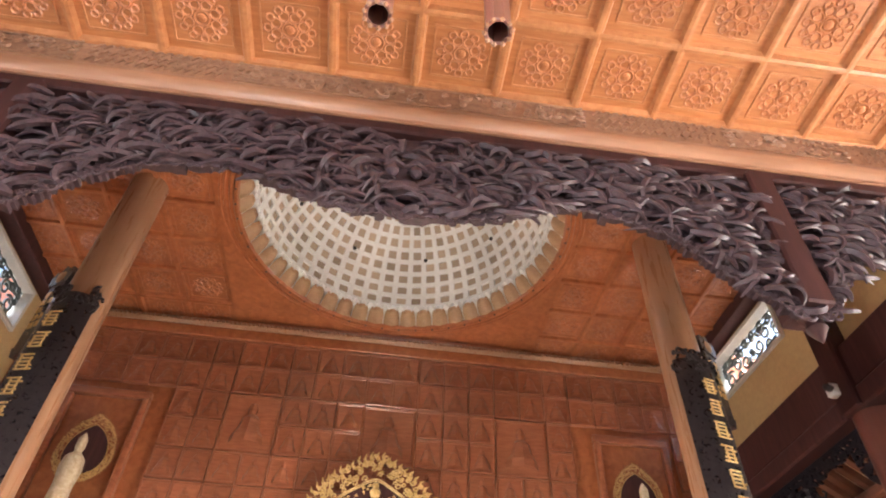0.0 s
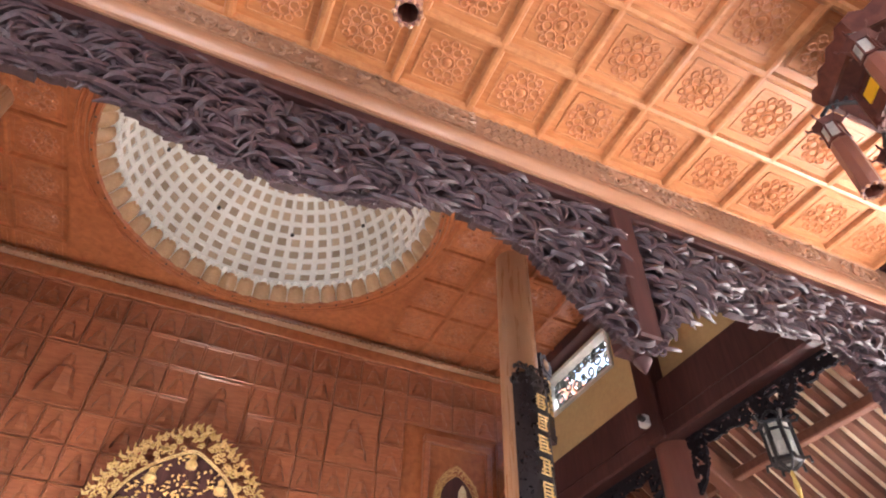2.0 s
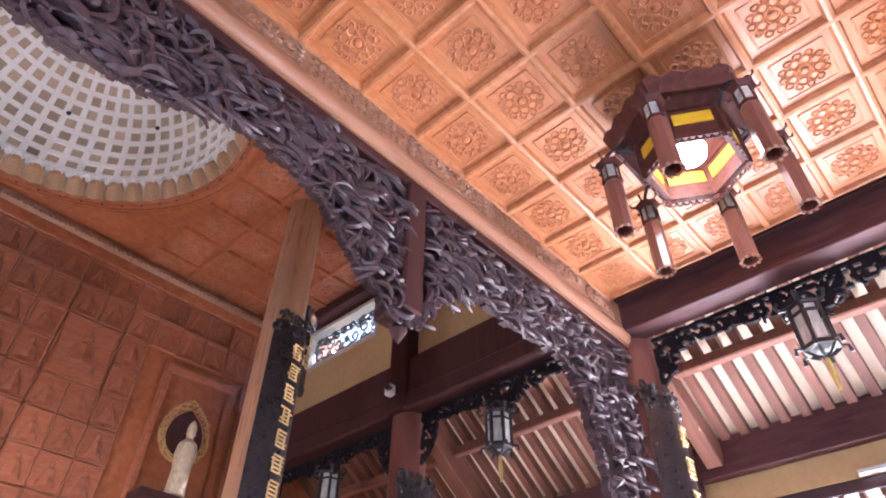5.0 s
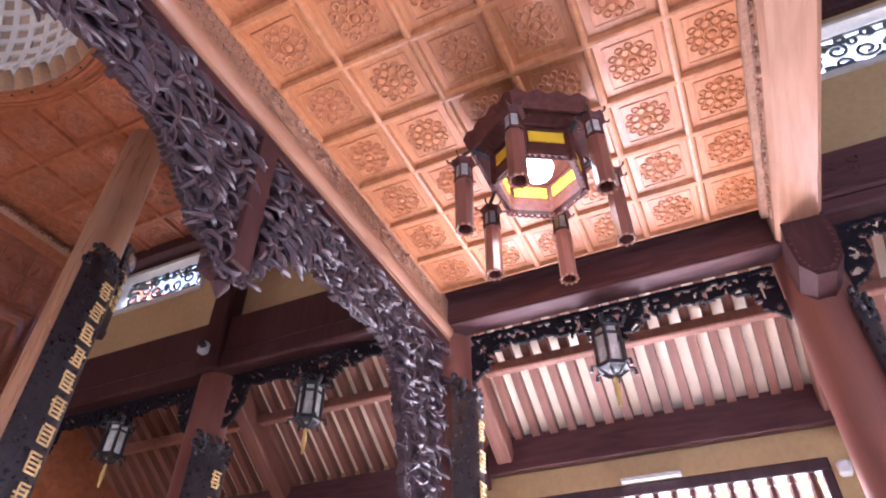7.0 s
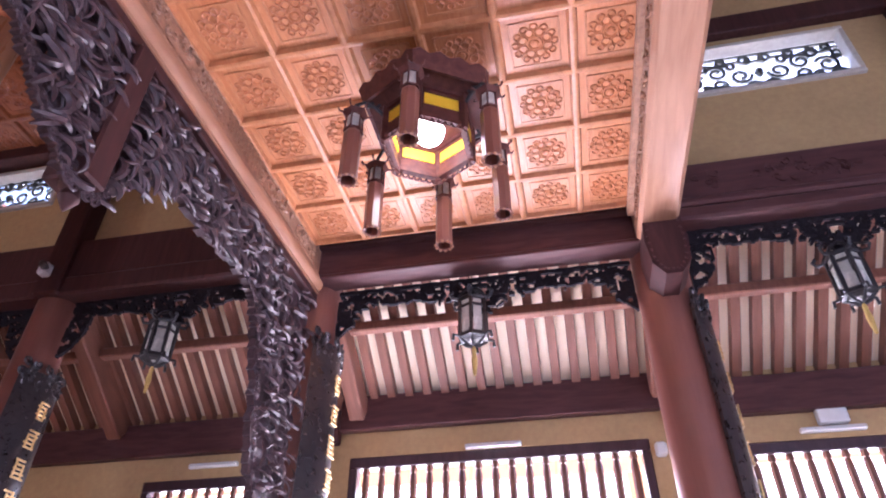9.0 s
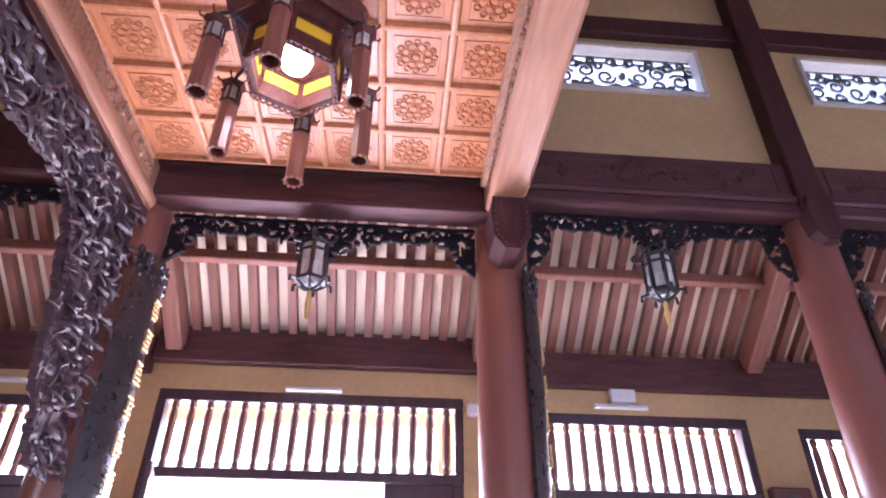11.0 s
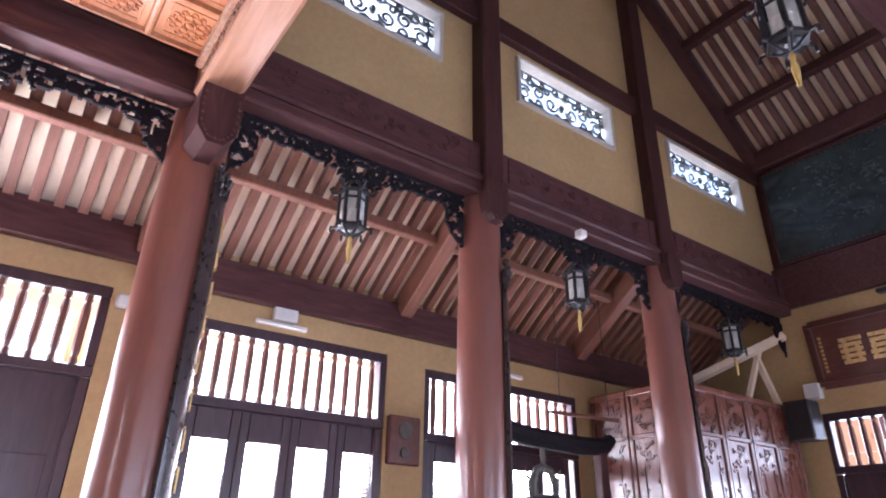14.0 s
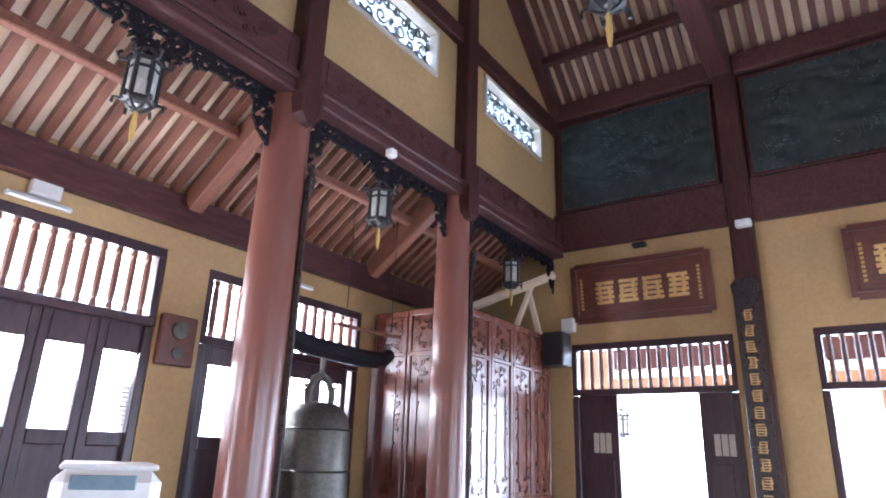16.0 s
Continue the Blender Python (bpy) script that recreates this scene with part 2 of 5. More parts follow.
# ---- mesh tools ----
class Geo:
    """Gathers vertices and faces; done() links them as one mesh."""

    def __init__(self):
        self.v, self.f, self.m = [], [], []

    def put(self, verts, faces, mi=0):
        k = len(self.v)
        self.v.extend(tuple(p) for p in verts)
        self.f.extend(tuple(i + k for i in f) for f in faces)
        self.m.extend([mi] * len(faces))
        return self

    def add(self, other, m=None, mi=None):
        k = len(self.v)
        self.v.extend(tuple(m @ Vector(p)) for p in other.v) if m else self.v.extend(other.v)
        self.f.extend(tuple(i + k for i in f) for f in other.f)
        self.m.extend(other.m if mi is None else [mi] * len(other.f))
        return self

    def box(self, x0, x1, y0, y1, z0, z1, c=0.006, mi=0):
        """A box with chamfered edges."""
        c = min(c, (x1 - x0) * 0.3, (y1 - y0) * 0.3, (z1 - z0) * 0.3)
        lo, hi = (x0, y0, z0), (x1, y1, z1)
        vs, idx = [], {}
        for s in range(8):
            sg = [(s >> a) & 1 for a in range(3)]
            for ax in range(3):
                p = [(hi[a] if sg[a] else lo[a]) if a == ax else (hi[a] - c if sg[a] else lo[a] + c) for a in range(3)]
                idx[s, ax] = len(vs)
                vs.append(p)
        fs = []
        for ax in range(3):
            a, b = [(1, 2), (2, 0), (0, 1)][ax]
            for e in (0, 1):
                q = [(e << ax) | (i << a) | (j << b) for i, j in ((0, 0), (1, 0), (1, 1), (0, 1))]
                q = q if e else q[::-1]
                fs.append(tuple(idx[s, ax] for s in q))
            for i in (0, 1):
                for j in (0, 1):
                    s0 = (i << a) | (j << b)
                    s1 = s0 | (1 << ax)
                    q = (idx[s0, a], idx[s1, a], idx[s1, b], idx[s0, b])
                    fs.append(q if i == j else q[::-1])
        for s in range(8):
            t = (idx[s, 0], idx[s, 1], idx[s, 2])
            fs.append(t if bin(s).count("1") % 2 else t[::-1])
        return self.put(vs, fs, mi)

    def tube(self, path, radii, n=6, mi=0, flat=1.0, cap=True):
        """A tube along the path; flat squashes its section."""
        path = [Vector(p) for p in path]
        if not isinstance(radii, (list, tuple)):
            radii = [radii] * len(path)
        vs, side = [], None
        for i, p in enumerate(path):
            d = (path[min(i + 1, len(path) - 1)] - path[max(i - 1, 0)])
            d = d.normalized() if d.length > 1e-9 else Vector((0, 0, 1))
            if side is None:
                ref = Vector((0, 1, 0)) if abs(d.y) < 0.8 else Vector((1, 0, 0))
                side = d.cross(ref).normalized()
            side = (side - d * side.dot(d)).normalized()
            up = d.cross(side)
            for k in range(n):
                a = 2 * math.pi * (k + 0.5) / n
                vs.append(p + (side * math.cos(a) + up * math.sin(a) * flat) * radii[i])
        fs = [(i * n + k, i * n + (k + 1) % n, (i + 1) * n + (k + 1) % n, (i + 1) * n + k)
              for i in range(len(path) - 1) for k in range(n)]
        if cap:
            fs += [tuple(range(n))[::-1], tuple((len(path) - 1) * n + k for k in range(n))]
        return self.put(vs, fs, mi)

    def lathe(self, prof, n=24, at=(0, 0, 0), mi=0, turn=0.0, cap=True):
        """A body of revolution about z from (radius, height) pairs."""
        vs = [(at[0] + r * math.cos(turn + 2 * math.pi * k / n), at[1] + r * math.sin(turn + 2 * math.pi * k / n), at[2] + z)
              for r, z in prof for k in range(n)]
        fs = [(i * n + k, i * n + (k + 1) % n, (i + 1) * n + (k + 1) % n, (i + 1) * n + k)
              for i in range(len(prof) - 1) for k in range(n)]
        if cap:
            fs += [tuple(range(n))[::-1], tuple((len(prof) - 1) * n + k for k in range(n))]
        return self.put(vs, fs, mi)

    def slab(self, outline, depth, m=None, mi=0):
        """A plate: the outline in the xz plane, depth along y."""
        n = len(outline)
        vs = [(x, 0, z) for x, z in outline] + [(x, depth, z) for x, z in outline]
        fs = [tuple(range(n)), tuple(range(2 * n - 1, n - 1, -1))]
        fs += [(i, i + n, (i + 1) % n + n, (i + 1) % n) for i in range(n)]
        g = Geo().put(vs, fs, mi)
        return self.add(g, m)

    def done(self, name, mats, parent=None, label="", smooth=False):
        me = bpy.data.meshes.new(name)
        me.from_pydata(self.v, [], self.f)
        mats = mats if isinstance(mats, (list, tuple)) else [mats]
        for x in mats:
            me.materials.append(x)
        if len(mats) > 1:
            me.polygons.foreach_set("material_index", self.m)
        bm = bmesh.new()
        bm.from_mesh(me)
        bmesh.ops.recalc_face_normals(bm, faces=bm.faces)
        bm.to_mesh(me)
        bm.free()
        if smooth:
            me.polygons.foreach_set("use_smooth", [True] * len(me.polygons))
            me.set_sharp_from_angle(angle=radians(40))
        ob = new(name, me)
        if parent:
            ob.parent = parent
        if label:
            ob["label"] = label
        return ob


def thing(name, label, category, group="", at=(0, 0, 0), kind=""):
    ob = new(name)
    ob.empty_display_size = 0.1
    ob.location = at
    return tagged(ob, label, category, group, kind)


def solid(name, geo, material, label="", category="", group="", kind="structure", smooth=False):
    """A piece of the setting in one mesh."""
    return tagged(geo.done(name, material, smooth=smooth), label, category, group, kind)


def holed(a0, a1, z0, z1, holes):
    """Rectangles (a0, a1, z0, z1) that fill a wall round its rectangular holes."""
    cuts = sorted({a0, a1, *[h[0] for h in holes], *[h[1] for h in holes]})
    out = []
    for p, q in zip(cuts, cuts[1:]):
        gaps = sorted((h[2], h[3]) for h in holes if h[0] <= p and h[1] >= q)
        z = z0
        for g0, g1 in gaps:
            if g0 > z:
                out.append((p, q, z, g0))
            z = max(z, g1)
        if z < z1:
            out.append((p, q, z, z1))
    return out


def spiral(cx, cz, r0, r1, a0, turns, n=12):
    """Points of a flat scroll in the xz plane."""
    return [(cx + (r0 + (r1 - r0) * i / n) * math.cos(a0 + turns * 2 * math.pi * i / n), 0,
             cz + (r0 + (r1 - r0) * i / n) * math.sin(a0 + turns * 2 * math.pi * i / n)) for i in range(n + 1)]


MX = Matrix.Diagonal((-1, 1, 1, 1))

# ---- the shell: floor, walls, roof ----
solid("floor", Geo().box(-6.1, 6.1, -11.2, 5.7, -0.12, 0, 0.0), TILE, "pale polished stone tile floor of the hall", "floor")
g = Geo()
g.put([(-400, -400, -0.15), (400, -400, -0.15), (400, 400, -0.15), (-400, 400, -0.15)], [(0, 1, 2, 3)])
solid("ground", g, GROUND, "pale sunlit courtyard paving outside the hall", "ground")

# plain glowing sheets in place of the overexposed daylight beyond the doors
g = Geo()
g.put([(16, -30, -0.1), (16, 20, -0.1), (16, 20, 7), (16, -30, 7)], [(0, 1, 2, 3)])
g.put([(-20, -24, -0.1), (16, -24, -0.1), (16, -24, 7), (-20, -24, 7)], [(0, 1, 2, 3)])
solid("backdrop", g, BACKDROP_GLOW, "glowing sheets standing in for the overexposed courtyard distance", "backdrop")

EH = [(-2.56, 0.20, 0.0, 3.67), (-5.27, -3.24, 0.0, 3.57), (-8.12, -5.76, 0.0, 3.50), (0.55, 2.35, 0.0, 3.57)]
g = Geo()
for p, q, z0, z1 in holed(-11.15, 5.6, 0, 4.30, EH):
    g.box(5.9, 6.12, p, q, z0, z1, 0.0)
solid("wall_east", g, YELLOW, "ochre painted side wall with tall doorways", "wall")
# unseen wall, its doorways assumed so that daylight can enter
g = Geo()
for p, q, z0, z1 in holed(-11.15, 5.6, 0, 4.30, [(-2.61, 0.12, 0, 3.0), (-5.33, -3.3, 0, 3.0), (-8.12, -5.79, 0, 3.0)]):
    g.box(-6.12, -5.9, p, q, z0, z1, 0.0)
solid("wall_west", g, YELLOW, "ochre painted far side wall", "wall")
g = Geo()
for p, q, z0, z1 in holed(-6.12, 6.12, 0, 4.98, [(1.9, 4.2, 0, 3.41), (-1.07, 0.97, 0, 3.41), (-4.32, -2.0, 0, 3.41)]):
    g.box(p, q, -11.22, -11.0, z0, z1, 0.0)
solid("wall_south", g, YELLOW, "ochre painted front wall over the doors", "wall")
g = Geo().box(-4.5, 4.5, -11.25, -11.02, 4.98, 7.9, 0.0).box(4.5, 6.4, -11.25, -11.02, 4.98, 5.6, 0.0).box(-6.4, -4.5, -11.25, -11.02, 4.98, 5.6, 0.0)
solid("wall_south_upper", g, W_BEAM, "dark timber wall behind the painted panels", "wall")
solid("wall_north", Geo().box(-6.12, 6.12, 5.16, 5.36, 0, 7.2, 0.0), W_ALTARC, "red-brown panelled wall behind the altar", "wall")

WIN = [(-4.83, -3.25, 6.26, 6.92), (-7.52, -5.88, 6.26, 6.93), (-10.46, -8.66, 6.32, 6.96), (3.27, 4.76, 6.10, 6.70)]
for side, nm in ((1, "wall_clerestory_east"), (-1, "wall_clerestory_west")):
    g = Geo()
    for p, q, z0, z1 in holed(-11.1, 5.5, 5.1, 8.0, WIN):
        xs = sorted((side * 4.4, side * 4.56))
        g.box(xs[0], xs[1], p, q, z0, z1, 0.0)
    # gable above
    xs = sorted((side * 4.4, side * 4.56))
    out = [(-10.75, 8.0), (-5.2, 12.6), (0.4, 8.0)]
    g.put([(xs[0], y, z) for y, z in out] + [(xs[1], y, z) for y, z in out],
          [(0, 1, 2), (5, 4, 3), (0, 3, 4, 1), (1, 4, 5, 2), (2, 5, 3, 0)])
    solid(nm, g, YELLOW, "ochre painted clerestory wall with grille windows", "wall")


def roof_z(y):
    return 7.52 + 0.88 * (y + 11.0)


# roof boards and rafters over the front part of the hall
g = Geo()
g.put([(-4.7, -11.3, roof_z(-11.3) + 0.12), (4.7, -11.3, roof_z(-11.3) + 0.12), (4.7, -5.2, roof_z(-5.2) + 0.12), (-4.7, -5.2, roof_z(-5.2) + 0.12),
       (4.7, 1.0, 7.5), (-4.7, 1.0, 7.5)], [(0, 1, 2, 3), (3, 2, 4, 5)])
roof = solid("roof", g, BOARD, "whitewashed boards under the tiled main roof", "roof")
g = Geo().box(-0.045, 0.045, 0, 8.0, 0.0, 0.12, 0.004)
raf = g.done("rafter", W_ROOFR, roof)
raf.matrix_basis = pose(-4.3, -11.05, roof_z(-11.05) - 0.02, math.degrees(math.atan(0.88)))
for i in range(1, 45):
    o = raf.copy()
    scene.collection.objects.link(o)
    o.matrix_basis = pose(-4.3 + i * 0.195, -11.05, roof_z(-11.05) - 0.02, math.degrees(math.atan(0.88)))
for y in (-10.3, -9.35, -8.2, -6.6):
    p = thing("roof_purlin", "dark red timber purlin under the main rafters", "purlin", "roof purlins", (0, y, roof_z(y) - 0.1))
    Geo().box(-4.4, 4.4, -0.07, 0.07, -0.08, 0.08, 0.015).done("beam", W_BEAM, p)
for x in (1.65, -1.65):
    p = thing("tie_beam", "heavy dark red timber beam from the front wall to the ceiling beam", "roof beam", "tie beams", (x, -11.0, 7.2))
    Geo().box(-0.15, 0.15, 0, 8.1, 0.0, 0.36, 0.02).done("beam", W_BEAM, p)
    Geo().box(-0.1, 0.1, 7.9, 8.1, -2.4, 0.0, 0.02).done("strut", W_BEAM, p)
for side in (1, -1):
    p = thing("gable_rafter", "dark timber rafter along the gable wall", "roof beam", "gable rafters", (side * 4.32, -11.05, roof_z(-11.05)))
    b = Geo().box(-0.08, 0.08, 0, 8.0, -0.24, 0.0, 0.01).done("beam", W_BEAM, p)
    b.matrix_basis = pose(0, 0, 0, math.degrees(math.atan(0.88)))

# ---- coffered ceilings ----


def rosette(r):
    """A carved flower: a bossed heart, a ring of eight loops, a scalloped rim."""
    g = Geo()
    g.lathe([(0.0, -0.016), (r * 0.10, -0.015), (r * 0.17, -0.009), (r * 0.2, 0.0)], 8, cap=False)

    def ring(cx, cy, rr, w, n=10, h=0.008):
        vs, fs = [], []
        for k in range(n):
            a = 2 * math.pi * k / n
            for q, z in ((rr - w, 0), (rr, -h), (rr + w, 0)):
                vs.append((cx + q * math.cos(a), cy + q * math.sin(a), z))
        for k in range(n):
            j = (k + 1) % n
            fs += [(k * 3, j * 3, j * 3 + 1, k * 3 + 1), (k * 3 + 1, j * 3 + 1, j * 3 + 2, k * 3 + 2)]
        g.put(vs, fs)
    ring(0, 0, r * 0.3, r * 0.07, 12)
    for k in range(8):
        a = 2 * math.pi * (k + 0.5) / 8
        ring(r * 0.56 * math.cos(a), r * 0.56 * math.sin(a), r * 0.2, r * 0.06)
    for k in range(12):
        a = 2 * math.pi * k / 12
        ring(r * 0.84 * math.cos(a), r * 0.84 * math.sin(a), r * 0.15, r * 0.05, 8)
    return g


def coffer(sx, sy, depth, rib, fr):
    """One coffer hanging from z = 0: ribs as its border, a sunk board, a thin moulding and the flower."""
    g = Geo()
    x, y = sx / 2, sy / 2
    a, b = x - rib / 2, y - rib / 2
    # ribs: underside and sloping inner cheeks
    o = [(-x, -y), (x, -y), (x, y), (-x, y)]
    i1 = [(-a, -b), (a, -b), (a, b), (-a, b)]
    i2 = [(-a + 0.012, -b + 0.012), (a - 0.012, -b + 0.012), (a - 0.012, b - 0.012), (-a + 0.012, b - 0.012)]
    vs = [(*p, -depth) for p in o] + [(*p, -depth + 0.004) for p in i1] + [(*p, 0) for p in i2]
    fs = []
    for k in range(4):
        j = (k + 1) % 4
        fs += [(k, j, j + 4, k + 4), (k + 4, j + 4, j + 8, k + 8)]
    g.put(vs, fs, 1)
    c = a - 0.012
    d = b - 0.012
    g.put([(-c, -d, 0), (c, -d, 0), (c, d, 0), (-c, d, 0)], [(0, 1, 2, 3)], 0)
    for q in ((c - 0.045, d - 0.045),):
        w, h = 0.006, 0.006
        for s in (1, -1):
            g.box(-q[0], q[0], s * q[1] - w, s * q[1] + w, -h, 0.004, 0.002, 1)
            g.box(s * q[0] - w, s * q[0] + w, -q[1], q[1], -h, 0.004, 0.002, 1)
    g.add(rosette(fr), Matrix.Translation((0, 0, -0.001)), 2)
    return g


S, SY, HC = 0.45, 0.4325, 4.85
cell = coffer(S, SY, 0.035, 0.036, 0.135)
g = Geo()
for i in range(18):
    for j in range(6):
        g.add(cell, Matrix.Translation((-9 * S + (i + 0.5) * S, -(j + 0.5) * SY, HC + 0.004)))
ceil = solid("ceiling", g, [W_PANEL, W_RIB, W_FLOWER], "honey-coloured coffered wooden ceiling with carved rosettes", "ceiling")
solid("ceiling_deck", Geo().box(-4.35, 4.35, -2.85, 0.25, 4.9, 5.05, 0.0), W_RIB, "boards above the coffered ceiling", "ceiling")

Z2, DC, DR = 6.9, (0.05, 3.05), 1.86
cell2 = coffer(0.6, 0.58, 0.04, 0.045, 0.19)
g = Geo()
for i in range(4):
    for j in range(9):
        for s in (1, -1):
            g.add(cell2, Matrix.Translation((s * (2.3 + i * 0.6), 0.45 + j * 0.58, Z2)))
# flat boards round the dome's opening
n = 64
ang = sorted({2 * math.pi * k / n for k in range(n)} | {math.atan2(y - DC[1], x) % (2 * math.pi) for x in (-2.02 - DC[0], 2.02 - DC[0]) for y in (0.15, 5.14)})
vs, fs = [], []
for a in ang:
    ca, sa = math.cos(a), math.sin(a)
    t = min((2.02 - math.copysign(1, ca) * DC[0]) / abs(ca) if abs(ca) > 1e-6 else 99, ((5.14 - DC[1]) / sa if sa > 0 else (0.15 - DC[1]) / sa) if abs(sa) > 1e-6 else 99)
    vs += [(DC[0] + DR * ca, DC[1] + DR * sa, Z2 - 0.01), (DC[0] + t * ca, DC[1] + t * sa, Z2 - 0.01)]
m_ = len(ang)
for k in range(m_):
    j = (k + 1) % m_
    fs.append((2 * k, 2 * j, 2 * j + 1, 2 * k + 1))
g.put(vs, fs, 1)
# unseen boards, added to close gaps where daylight leaked in
solid("ceiling_altar_light_block", Geo().box(-4.6, -1.9, 0.0, 5.6, Z2 + 0.03, Z2 + 0.1, 0.0).box(1.9, 4.6, 0.0, 5.6, Z2 + 0.03, Z2 + 0.1, 0.0).box(-4.6, 4.6, -0.2, 5.6, 8.6, 8.7, 0.0).box(-4.6, 4.6, -0.1, 0.05, 5.05, 8.6, 0.0), W_BEAM, "unseen dark boards added over the altar ceiling against light leaks", "ceiling")
solid("ceiling_altar", g, [W_ALTARC, W_ALTARC, W_ALTARC], "red-brown coffered ceiling round the altar dome", "ceiling")

# dome: white ribs, sunk tan inlays, black spotlight holes, a ring of lotus petals
dome = thing("dome", "white dome with rows of small tan inlays", "dome", "", (DC[0], DC[1], Z2), "structure")
N, ROWS, RD, HD = 52, 13, 1.64, 1.45
shell, inlay = Geo(), Geo()


def dpt(th, ph, out=0.0):
    return ((RD + out) * math.cos(ph) * math.cos(th), (RD + out) * math.cos(ph) * math.sin(th), (HD + out) * math.sin(ph) + 0.12)


for r in range(ROWS):
    p0, p1 = [math.radians(2 + 84 * q / ROWS) for q in (r, r + 1)]
    cnt = N
    for k in range(cnt):
        t0, t1 = 2 * math.pi * k / cnt, 2 * math.pi * (k + 1) / cnt
        u0, u1 = t0 + (t1 - t0) * 0.19, t0 + (t1 - t0) * 0.81
        q0, q1 = p0 + (p1 - p0) * 0.18, p0 + (p1 - p0) * 0.82
        o = [dpt(t0, p0), dpt(t1, p0), dpt(t1, p1), dpt(t0, p1)]
        i = [dpt(u0, q0), dpt(u1, q0), dpt(u1, q1), dpt(u0, q1)]
        s = [dpt(a, b, 0.025) for a, b in ((u0, q0), (u1, q0), (u1, q1), (u0, q1))]
        shell.put(o + i + s, [(a, (a + 1) % 4, (a + 1) % 4 + 4, a + 4) for a in range(4)] + [(a + 4, (a + 1) % 4 + 4, (a + 1) % 4 + 8, a + 8) for a in range(4)])
        inlay.put(s, [(0, 1, 2, 3)])
top = [dpt(2 * math.pi * k / 24, math.radians(86)) for k in range(24)]
shell.put(top, [tuple(range(24))])
shell.done("shell", DOME_W, dome)
tagged(inlay.done("inlay", DOME_T, dome, "small square tan and grey inlays"), kind="stuff")
for k in range(9):
    p = dpt(math.radians(115 - 40 * k), math.radians(28.6), -0.004)
    s_ = Geo().lathe([(0.0, 0.0), (0.028, 0.0), (0.022, 0.03)], 10).done("spotlight", IRON, dome, "small black recessed spotlight")
    s_.matrix_basis = Matrix.Translation(p) @ Vector((-p[0], -p[1], -p[2])).to_track_quat("-Z", "Y").to_matrix().to_4x4()
g = Geo()
for r_, z_, w_ in ((DR + 0.03, -0.02, 0.03), (DR - 0.03, -0.05, 0.035), (DR + 0.11, -0.015, 0.014), (DR + 0.16, -0.012, 0.012)):
    path = [(r_ * math.cos(2 * math.pi * k / 64), r_ * math.sin(2 * math.pi * k / 64), z_) for k in range(65)]
    g.tube(path, w_, 6, cap=False)
g.done("moulding", W_ALTARC, dome, smooth=True)
# one petal, repeated round the rim: it stands up and leans in
pet = Geo()
vs, fs = [], []
for i in range(6):
    t = i / 5
    w = 0.108 * (1 - 0.12 * t) * (1.0 if t < 0.55 else math.cos((t - 0.55) * 2.2) ** 0.6)
    for j in range(5):
        s = j / 4 * 2 - 1
        bulge = 0.085 * math.sin(0.35 + t * 2.3) * (1 - 0.9 * s * s)
        vs.append((DR - 0.01 - 0.15 * t - bulge * 0.75, s * w, -0.05 + 0.21 * t - bulge * 0.65))
for i in range(5):
    for j in range(4):
        fs.append((i * 5 + j, i * 5 + j + 1, i * 5 + j + 6, i * 5 + j + 5))
pet.put(vs, fs)
for k in range(52):
    a = 2 * math.pi * (k + 0.5) / 52
    if k == 0:
        pin = o = Geo().lathe([(0.0, -0.02), (0.012, -0.012), (0.012, 0.006), (0.0, 0.012)], 6).done("pin", IRON, dome, "small dark pin between petals")
    else:
        o = pin.copy()
        scene.collection.objects.link(o)
    o.location = ((DR - 0.03) * math.cos(a), (DR - 0.03) * math.sin(a), -0.08)
first = None
for k in range(52):
    rot = pose(0, 0, 0.0, 0, 0, 360 * k / 52)
    if first is None:
        first = pet.done("petal", PETAL, dome, "carved tan lotus petal", smooth=True)
        o = first
    else:
        o = first.copy()
        scene.collection.objects.link(o)
    o.matrix_basis = rot
g = Geo()
for k in range(104):
    t0 = 2 * math.pi * k / 104
    t1 = 2 * math.pi * (k + 1) / 104
    tm = (t0 + t1) / 2
    g.put([(1.645 * math.cos(t0), 1.645 * math.sin(t0), 0.19), (1.645 * math.cos(t1), 1.645 * math.sin(t1), 0.19), (1.645 * math.cos(tm), 1.645 * math.sin(tm), 0.10),
           (1.67 * math.cos(t0), 1.67 * math.sin(t0), 0.19), (1.67 * math.cos(t1), 1.67 * math.sin(t1), 0.19), (1.67 * math.cos(tm), 1.67 * math.sin(tm), 0.10)],
          [(0, 1, 2), (5, 4, 3), (0, 2, 5, 3), (1, 4, 5, 2)])
g.lathe([(1.64, 0.16), (1.75, 0.15), (1.87, -0.02)], 64, cap=False)
g.done("toothed_edge", DOME_W, dome)

# ---- columns ----
COLS = [0.1, -2.71, -5.37, -8.1]


def round_column(x, y, h, r, material, label):
    c = thing("column", label, "column", "hall columns", (x, y, 0))
    Geo().lathe([(r * 1.0, 0.3), (r * 1.02, h * 0.35), (r * 0.97, h * 0.7), (r * 0.9, h)], 32).done("shaft", material, c, smooth=True)
    Geo().lathe([(r * 1.5, 0), (r * 1.5, 0.12), (r * 1.25, 0.2), (r * 1.1, 0.3)], 24).done("base", TILE, c, "stone column base", smooth=True)
    return c


